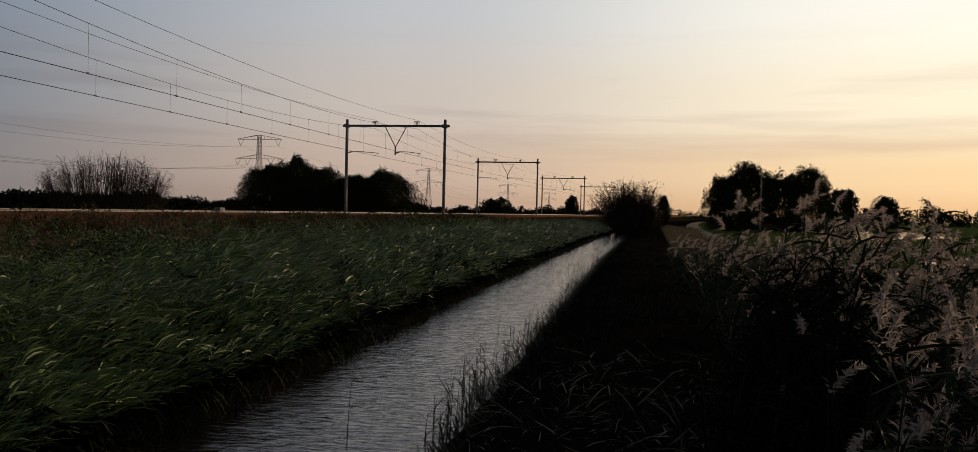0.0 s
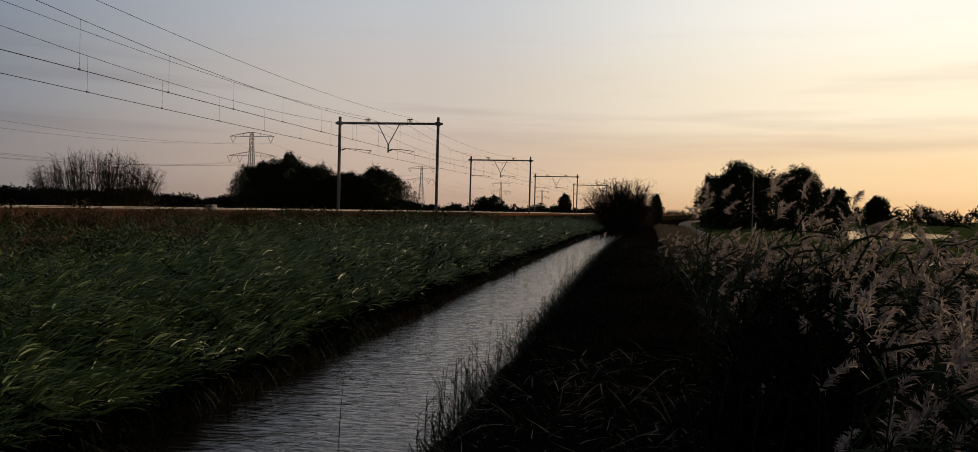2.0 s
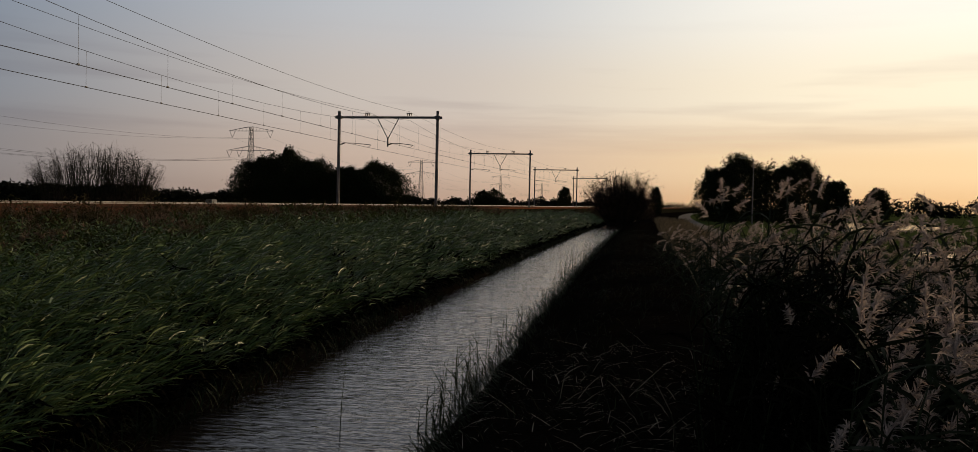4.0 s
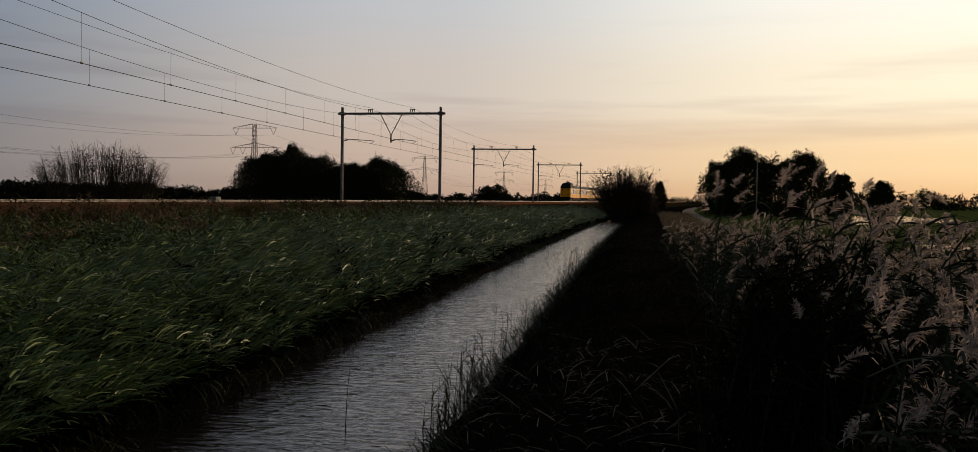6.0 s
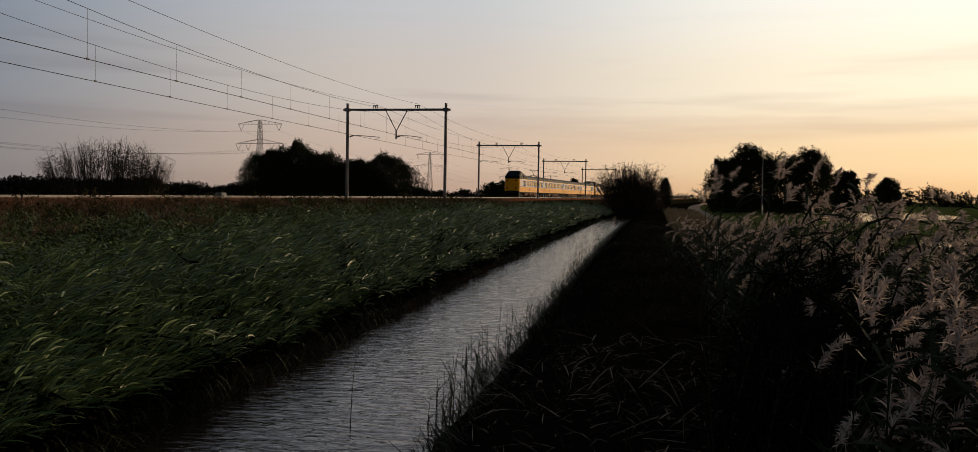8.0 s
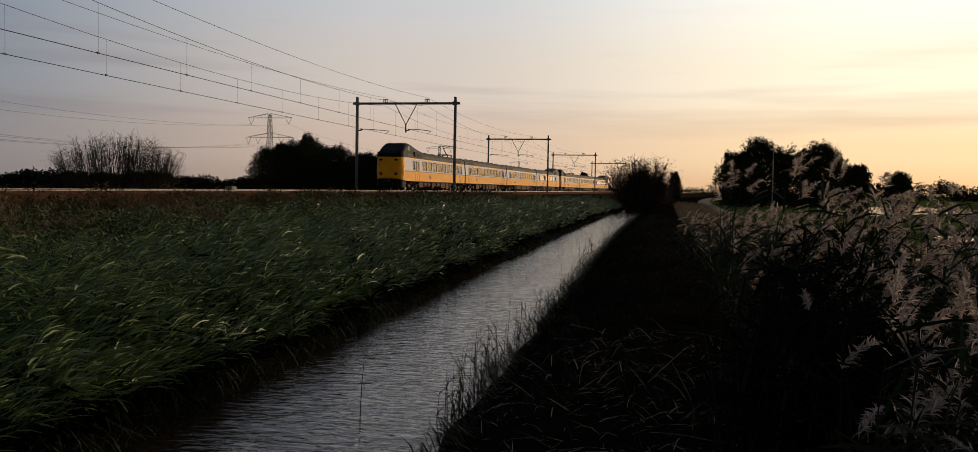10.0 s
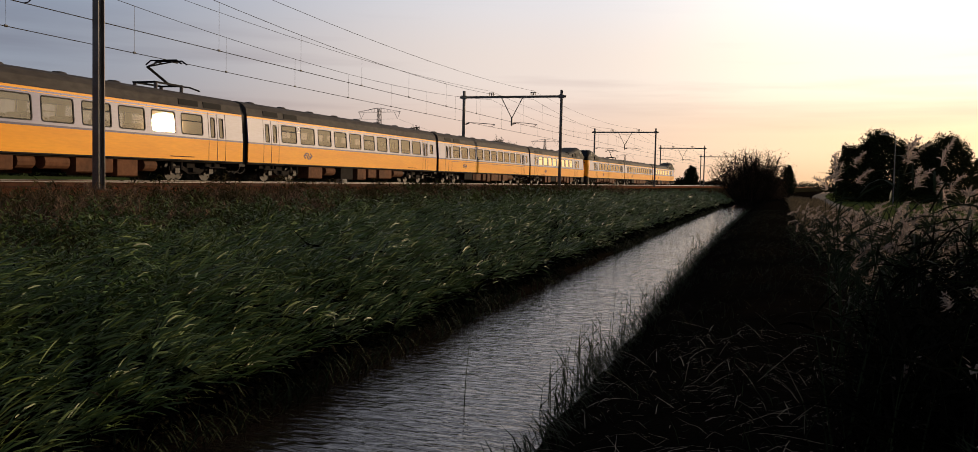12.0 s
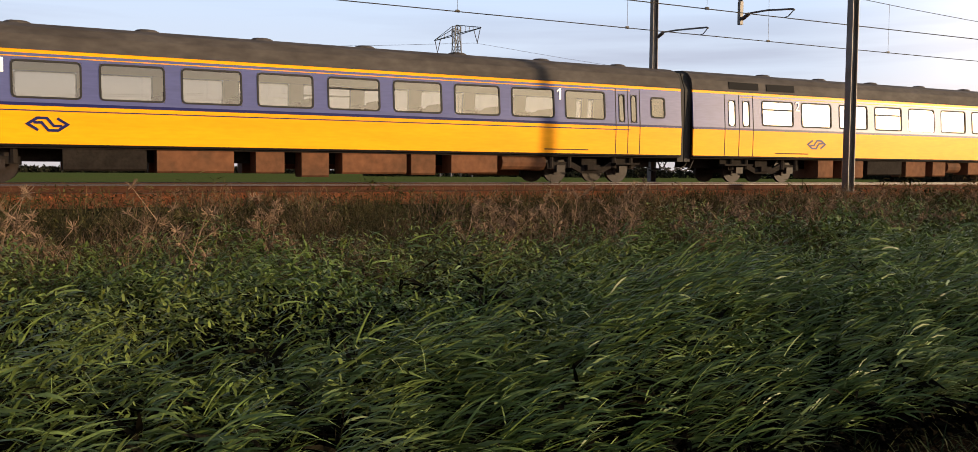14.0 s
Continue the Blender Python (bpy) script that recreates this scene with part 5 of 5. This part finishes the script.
def build_reed_clump(x, y, radius, n, height, share, seed):
    rs = np.random.RandomState(100 + seed)
    th = empty("reed_clump", "brown plumed reeds bending in the wind beside the path" if share > 0.5 else "dense leafy reeds beside the path, coloured near-black as shade", "reeds", "plumed reeds", pose(x, y, ground_z(x, y) - 0.05))
    r, a = radius * np.sqrt(rs.rand(n)), rs.uniform(0, 6.3, n)
    xy = np.column_stack([r * np.cos(a), r * np.sin(a)])
    h = height * rs.uniform(0.5, 1.12, n)
    st, lv, tips = reed_arrays(rs, xy, h, np.zeros(n), 9 if share > 0.5 else 14, 0.44, 0.02, 0.26, 1.2)
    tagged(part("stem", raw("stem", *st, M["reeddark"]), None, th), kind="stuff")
    # clumps with few plumes carry the reed mass's shade in near-black leaves
    tagged(part("foliage", raw("foliage", *lv, M["reeddark"] if share > 0.5 else M["reedshade"]), None, th, "dull green reed leaves, near-black in clumps coloured as shade"), kind="stuff")
    # plumes: many fine drooping sprays from the tip
    sets = []
    tips = tips[:max(2, int(len(tips) * share))]
    m = len(tips)
    core_az = wind_az(rs, m, 0.45)
    core_e = rs.uniform(0.35, 1.1, m)
    L = rs.uniform(0.20, 0.36, m)
    v, f, pts = strips(tips, core_az, core_e, L, np.full(m, 0.004), np.full(m, 0.7), 3)
    sets.append((v, f))
    for k in range(96):
        q = rs.uniform(0, 1, m)
        q3 = np.clip(q * 3, 0, 2.999)
        i0 = q3.astype(int)
        P, ar = np.stack(pts, 1), np.arange(m)
        at = P[ar, i0] + (P[ar, i0 + 1] - P[ar, i0]) * (q3 - i0)[:, None]
        sets.append(strips(at, core_az + rs.normal(0, 0.7, m), core_e + rs.normal(-0.15, 0.4, m), rs.uniform(0.025, 0.085, m) * (1.3 - 0.8 * q), rs.uniform(0.005, 0.010, m), rs.uniform(0.4, 1.8, m), 2, rs.uniform(-1.2, 1.2, m))[:2])
    tagged(part("plume", raw("plume", *merge(sets), M["plume"]), None, th, "feathery reddish-brown plumes"), kind="stuff")
    SWAYING.append((th, seed))


def leaf_cloud(rs, blobs, n, size, ragged=0.35):
    """Small leaves spread through overlapping ellipsoids (centre, radii)."""
    vol = np.array([b[3] * b[4] * b[5] for b in blobs])
    pick = rs.choice(len(blobs), n, p=vol / vol.sum())
    B = np.array(blobs)[pick]
    d = rs.normal(0, 1, (n, 3))
    d /= np.linalg.norm(d, axis=1)[:, None]
    r = rs.rand(n) ** 0.45 * (1 + ragged * rs.normal(0, 0.5, n))
    p = B[:, :3] + d * r[:, None] * B[:, 3:]
    p[:, 2] = np.maximum(p[:, 2], 0.1)
    return strips(p, rs.uniform(0, 6.3, n), rs.uniform(-1, 1.2, n), size * rs.uniform(0.6, 1.5, n), size * rs.uniform(0.4, 0.8, n), rs.uniform(-0.5, 1, n), 2, rs.uniform(-1.3, 1.3, n))[:2]


def limbs(rs, m, p, d, length, r, depth, spread):
    """A forking limb: bent tubes down to twigs."""
    mid = p + d * length * 0.5 + Vector(rs.normal(0, 0.05, 3)) * length
    e = p + d * length + Vector(rs.normal(0, 0.08, 3)) * length
    m.tube([p, mid, e], r, 5 if depth > 1 else 3, r * 0.6)
    ends = [e]
    if depth > 0:
        for k in range(rs.randint(2, 5)):
            nd = (d + Vector(rs.normal(0, spread, 3))).normalized()
            ends += limbs(rs, m, mid if k == 0 else e, nd, length * rs.uniform(0.55, 0.8), r * 0.55, depth - 1, spread)
    return ends


def dome_leaves(rs, width, depth, height, n, leaf, low, ox, seed):
    """Leaves through a dome whose skin bulges and gapes; thin at the rim."""
    a = rs.uniform(0, 2 * math.pi, n)
    q = rs.rand(n)
    zz = low + (1 - low) * q
    up = (zz - 0.42) / 0.58
    prof = np.where(zz < 0.42, 0.86 + 0.14 * zz / 0.42, np.sqrt(np.clip(1 - up * up, 0, 1)))
    bulge = np.array([noise.noise((math.cos(t) * 1.6 + seed, math.sin(t) * 1.6, z * 3.1)) + 0.6 * noise.noise((math.cos(t) * 4.5, math.sin(t) * 4.5 + seed, z * 8.5)) for t, z in zip(a, zz)])
    r = rs.rand(n) ** 0.5 * prof * (1 + 0.38 * bulge) * (1 + 0.05 * rs.normal(0, 1, n))
    tip = np.array([noise.noise((x * 0.55 + seed, y * 0.55, 0.2)) + 0.7 * noise.noise((x * 1.7 + seed, y * 1.7, 4.2)) for x, y in zip(np.cos(a) * r * width / 2, np.sin(a) * r * width / 2)])
    p = np.column_stack([ox + np.cos(a) * r * width / 2, np.sin(a) * r * depth / 2, zz * height * (0.97 + 0.13 * tip) * (1 + 0.03 * rs.normal(0, 1, n))])
    return strips(p, rs.uniform(0, 6.3, n), rs.uniform(-1, 1.3, n), leaf * rs.uniform(0.6, 1.6, n), leaf * rs.uniform(0.35, 0.7, n), rs.uniform(-0.5, 1, n), 2, rs.uniform(-1.3, 1.3, n))[:2]


def lobed_leaves(rs, width, height, n, leaf, ox):
    """Leaves in upright tufts set over a broad crown: a jagged outline with gaps of sky."""
    m = 80
    a, q = rs.uniform(0, 2 * math.pi, m), rs.rand(m)
    zc = height * (0.14 + 0.74 * q)
    prof = np.where(q < 0.45, 0.8 + 0.2 * q / 0.45, np.sqrt(np.clip(1 - ((q - 0.45) / 0.62) ** 2, 0.02, 1)))
    rc = np.sqrt(rs.uniform(0.15, 1, m)) * prof * width * 0.42
    C = np.column_stack([ox + np.cos(a) * rc, np.sin(a) * rc, zc])
    R = rs.uniform(0.045, 0.10, m) * height
    k = rs.choice(m, n, p=R ** 2 / (R ** 2).sum())
    d = rs.normal(0, 1, (n, 3))
    d /= np.linalg.norm(d, axis=1)[:, None]
    r = R[k] * rs.rand(n) ** 0.5 * (1 + 0.12 * rs.normal(0, 1, n))
    p = C[k] + d * r[:, None] * np.array([1.0, 1.0, 1.25])
    p[:, 2] = np.clip(p[:, 2], 0.2, None)
    return strips(p, rs.uniform(0, 6.3, n), rs.uniform(-0.6, 1.4, n), leaf * rs.uniform(0.6, 1.6, n), leaf * rs.uniform(0.35, 0.7, n), rs.uniform(-0.5, 1, n), 2, rs.uniform(-1.3, 1.3, n))[:2]


def tree(name, label, x, y, width, height, crowns, seed, leaf=0.28, count=5200, twiggy=0, trunk_r=0.18, category="tree", low=0.03, leafy="crown", lobed=False, limb=0.34):
    """A tree or bush: trunk and limbs, and a crown of small leaves in uneven clumps."""
    rs = np.random.RandomState(seed)
    th = empty(name, label, category, "", pose(x, y, ground_z(x, y) - 0.1, 0, 0, math.degrees(math.atan2(-x, y))))
    for k in range(crowns):
        ox = (k - (crowns - 1) / 2) * width / crowns * 0.72
        h = height * (1 if k == crowns // 2 else rs.uniform(0.8, 0.95))
        w = width / crowns * (1.75 if crowns > 1 else 1.0)
        wood = Mesh()
        for q in range(1 + twiggy):
            d = Vector((rs.normal(0, 0.2), rs.normal(0, 0.2), 1)).normalized()
            limbs(rs, wood, Vector((ox, 0, 0)), d, h * limb, trunk_r, 3, 0.4)
        trunk = part("trunk", wood, M["twig"], th)
        leaves = merge([lobed_leaves(rs, w, h, count // crowns // 2, leaf, ox), dome_leaves(rs, w * 0.86, w * 0.86, h * 0.86, count // crowns // 2, leaf, low, ox, seed + 3 * k)]) if lobed else dome_leaves(rs, w, w, h, count // crowns, leaf, low, ox, seed + 3 * k)
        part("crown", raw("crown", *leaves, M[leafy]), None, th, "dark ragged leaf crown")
    return th


def polar(az_deg, d):
    return -d * math.sin(radians(az_deg)), d * math.cos(radians(az_deg))


def upright_twigs(name, label, az0, az1, d, height, seed, n=120, leaves=2500, foot=0.85, leafy="crown"):
    """A broad bush of many upright, half-bare stems."""
    rs = np.random.RandomState(seed)
    x, y = polar((az0 + az1) / 2, d)
    width = d * radians(abs(az1 - az0))
    yaw = (az0 + az1) / 2
    th = empty(name, label, "bush", "", pose(x, y, ground_z(x, y) - 0.1, 0, 0, yaw))
    wood, at = Mesh(), []
    for k in range(n):
        ox = rs.uniform(-0.46, 0.46) * width
        h = height * (1 - 1.5 * (ox / width) ** 2) * rs.uniform(0.6, 1.0)
        lean = ox / width * (0.6 + 1.2 * (0.85 - foot)) + rs.normal(0, 0.16)
        p0 = Vector((ox * foot, rs.normal(0, width * 0.1), 0))
        p1 = p0 + Vector((lean * h * 0.5, rs.normal(0, 0.3), h * 0.55))
        p2 = p1 + Vector((lean * h * 0.4, rs.normal(0, 0.3), h * 0.45))
        wood.tube([p0, p1, p2], 0.06, 3, 0.015)
        for q in range(8):
            s = rs.uniform(0.0, 1)
            b = p1.lerp(p2, s)
            e = b + Vector((rs.normal(0, 0.8), rs.normal(0, 0.7), rs.uniform(0.2, 1.1))) * height * 0.10
            wood.tube([b, e], 0.022, 3, 0.01)
            at.append(e)
    tagged(part("stem", wood, M["twig"], th), kind="stuff")
    A = np.array([tuple(a) for a in at])
    pick = A[rs.randint(0, len(A), leaves)] + rs.normal(0, 0.35, (leaves, 3))
    pick[:, 2] *= rs.uniform(0.35, 1.0, leaves)
    m = leaves
    part("foliage", raw("foliage", *strips(pick, rs.uniform(0, 6.3, m), rs.uniform(-0.5, 1.2, m), rs.uniform(0.12, 0.3, m) * min(1, height / 9), rs.uniform(0.05, 0.12, m) * min(1, height / 9), rs.uniform(0, 1, m), 2)[:2], M[leafy]), None, th, "thin dark leaves")
    return th


def treeline(label, az0, az1, d, h0, h1, seed, n=9000, leaf=0.9):
    rs = np.random.RandomState(seed)
    blobs = []
    steps = max(6, int(d * radians(abs(az1 - az0)) / 5))
    for k in range(steps):
        q = k / (steps - 1)
        a = az0 + (az1 - az0) * q
        dd = d * (1 + rs.normal(0, 0.02))
        x, y = polar(a, dd)
        h = (h0 + (h1 - h0) * q) * (1 + 0.30 * noise.noise((q * 9 + seed, 0.3, 1.7)) + rs.normal(0, 0.08))
        w = rs.uniform(3.0, 6.0)
        blobs.append((x, y, h * 0.35 + 0.4, w, w, h * 0.42))
        blobs.append((x + rs.normal(0, 1.5), y, h * 0.68 + 0.4, w * 0.6, w * 0.6, h * 0.32))
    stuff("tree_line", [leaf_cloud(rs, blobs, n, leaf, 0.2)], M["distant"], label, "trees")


def build_trees():
    upright_twigs("willow_bush", "broad half-bare willow bush beyond the railway", 36.4, 29.0, 170, 10.9, 1, 300, 16000)
    x, y = polar(21.7, 150)
    tree("round_bush", "dense dark bushy tree beyond the railway", x, y, 18, 9.7, 3, 2, 0.22, 105000, limb=0.28)
    x, y = polar(17.0, 152)
    tree("round_bush", "dense dark bushy tree beyond the railway", x, y, 14.5, 8.1, 2, 3, 0.22, 80000, limb=0.28)
    x, y = polar(0.15, 111)
    tree("ditch_willow", "feathery dark willow bush at the ditch's end", x, y, 4.2, 4.9, 1, 4, 0.13, 15000, twiggy=3, trunk_r=0.05, category="bush", low=0.05, leafy="willow", limb=0.26)
    upright_twigs("ditch_willow", "feathery dark willow bush at the ditch's end", 1.85, -1.45, 110, 7.3, 5, 260, 30000, 0.45, "willow")
    x, y = polar(-1.95, 200)
    tree("small_tree", "small dark tree standing alone by the path", x, y, 2.9, 6.3, 1, 6, 0.3, 5000, trunk_r=0.1, limb=0.2)
    x, y = polar(-6.5, 130)
    tree("broad_tree", "broad dark tree in full leaf by the path", x, y, 8.8, 10.4, 2, 7, 0.26, 36000, lobed=True, limb=0.27)
    x, y = polar(-9.9, 133)
    tree("broad_tree", "broad dark tree in full leaf by the path", x, y, 9.0, 9.9, 2, 8, 0.26, 34000, lobed=True, limb=0.27)
    x, y = polar(-12.6, 145)
    tree("low_tree", "low dark tree at the meadow's edge", x, y, 5.6, 7.0, 1, 9, 0.28, 13000, lobed=True, limb=0.26)
    x, y = polar(-14.9, 220)
    tree("low_tree", "low dark tree at the meadow's edge", x, y, 6.0, 7.2, 1, 19, 0.5, 5200)
    x, y = polar(8.8, 250)
    tree("low_bush", "low dark bush beyond the railway", x, y, 8.5, 5.6, 2, 10, 0.45, 5200)
    x, y = polar(3.9, 250)
    tree("low_bush", "low dark bush beyond the railway", x, y, 4.0, 5.4, 1, 11, 0.4, 3000)
    treeline("dark trees along the meadow's far edge", -13.2, -48, 400, 8.5, 9.0, 12, 26000)
    treeline("low dark hedges far beyond the railway", 70, 30, 330, 2.6, 5.8, 13, 26000)
    treeline("low dark hedges far beyond the railway", 30, 2, 420, 4.2, 4.6, 14, 20000)
    treeline("dark shrubs behind the railway", 37.5, 13.8, 190, 3.6, 3.4, 18, 20000, 0.6)
    treeline("low hazy trees far along the path", 0, -6, 600, 5.5, 5.5, 15, 3000)
    treeline("low hazy trees around the fields", 120, 70, 600, 4, 4, 16, 40000, 1.6)


def build_small_things():
    # street lamp by the broad tree
    x, y = polar(-7.85, 122)
    lamp = empty("street_lamp", "slim grey street lamp with a short arm beside the tree", "street lamp", "", pose(x, y, 0.3))
    part("pole", Mesh().tube([(0, 0, 0), (0, 0, 8.6)], 0.09, 8, 0.05), M["steel"], lamp)
    part("arm", Mesh().tube([(0, 0, 8.55), (-0.6, 0, 8.72), (-1.1, 0, 8.74)], 0.045, 6), M["steel"], lamp)
    part("lamp_head", Mesh().bevel_box(-1.7, -1.0, -0.14, 0.14, 8.66, 8.84, 0.05), M["cabinet"], lamp)
    # low lineside cabinet on the far side of the tracks
    cab = empty("lineside_cabinet", "small pale lineside cabinet beside the rails", "cabinet", "", pose(-24.1 + cx(48), 48, 1.76))
    part("housing", Mesh().bevel_box(-0.2, 0.2, -0.3, 0.3, 0.0, 0.42, 0.04), M["cabinet"], cab)
    part("foot", Mesh().box(-0.25, 0.25, -0.36, 0.36, -0.06, 0.0), M["concrete"], cab)
    # gravel path behind the bank
    ys = [float(v) for v in range(30, 330, 6)]
    tagged(part("path", ribbon([4.4, 6.6], [0.52, 0.52], ys), M["path"]), "pale gravel path along the bank", "path", kind="structure")


build_ground()
build_water()
build_track()
build_overhead()
build_power_line()
TRAIN = build_train()
build_trees()
build_small_things()
build_right_bank()
for i, c in enumerate(CLUMPS):
    build_reed_clump(*c, i)
build_left_bank()


def motions():
    """The train passes at an even speed; the plumed reeds sway in gusts."""
    for ob, off, turned in TRAIN:
        walk(ob, train_rows(off, turned))
    for ob, k in SWAYING:
        home = ob.matrix_basis.copy()
        rows = []
        for j in range(36):
            t = j * 0.4
            g = 3.2 * math.sin(1.3 * t + 0.9 * k) + 2.4 * math.sin(2.9 * t + 1.7 * k) + 1.2 * math.sin(5.3 * t + 0.6 * k)
            s = 2.0 * math.sin(1.9 * t + 1.1 * k)
            rows.append((min(t, 14.0), home @ pose(0, 0, 0, -g * 0.6, g * 0.8 + s * 0.4, s)))
        walk(ob, rows)
    for ob, k in BENDING:
        home = ob.matrix_basis.copy()
        rows = []
        for j in range(29):
            t = j * 0.5
            g = 1.1 * math.sin(1.5 * t + 0.45 * k) + 0.7 * math.sin(3.1 * t + 0.8 * k)
            rows.append((t, home @ pose(0, 0, 0, -g, g * 0.7, 0)))
        walk(ob, rows)


motions()
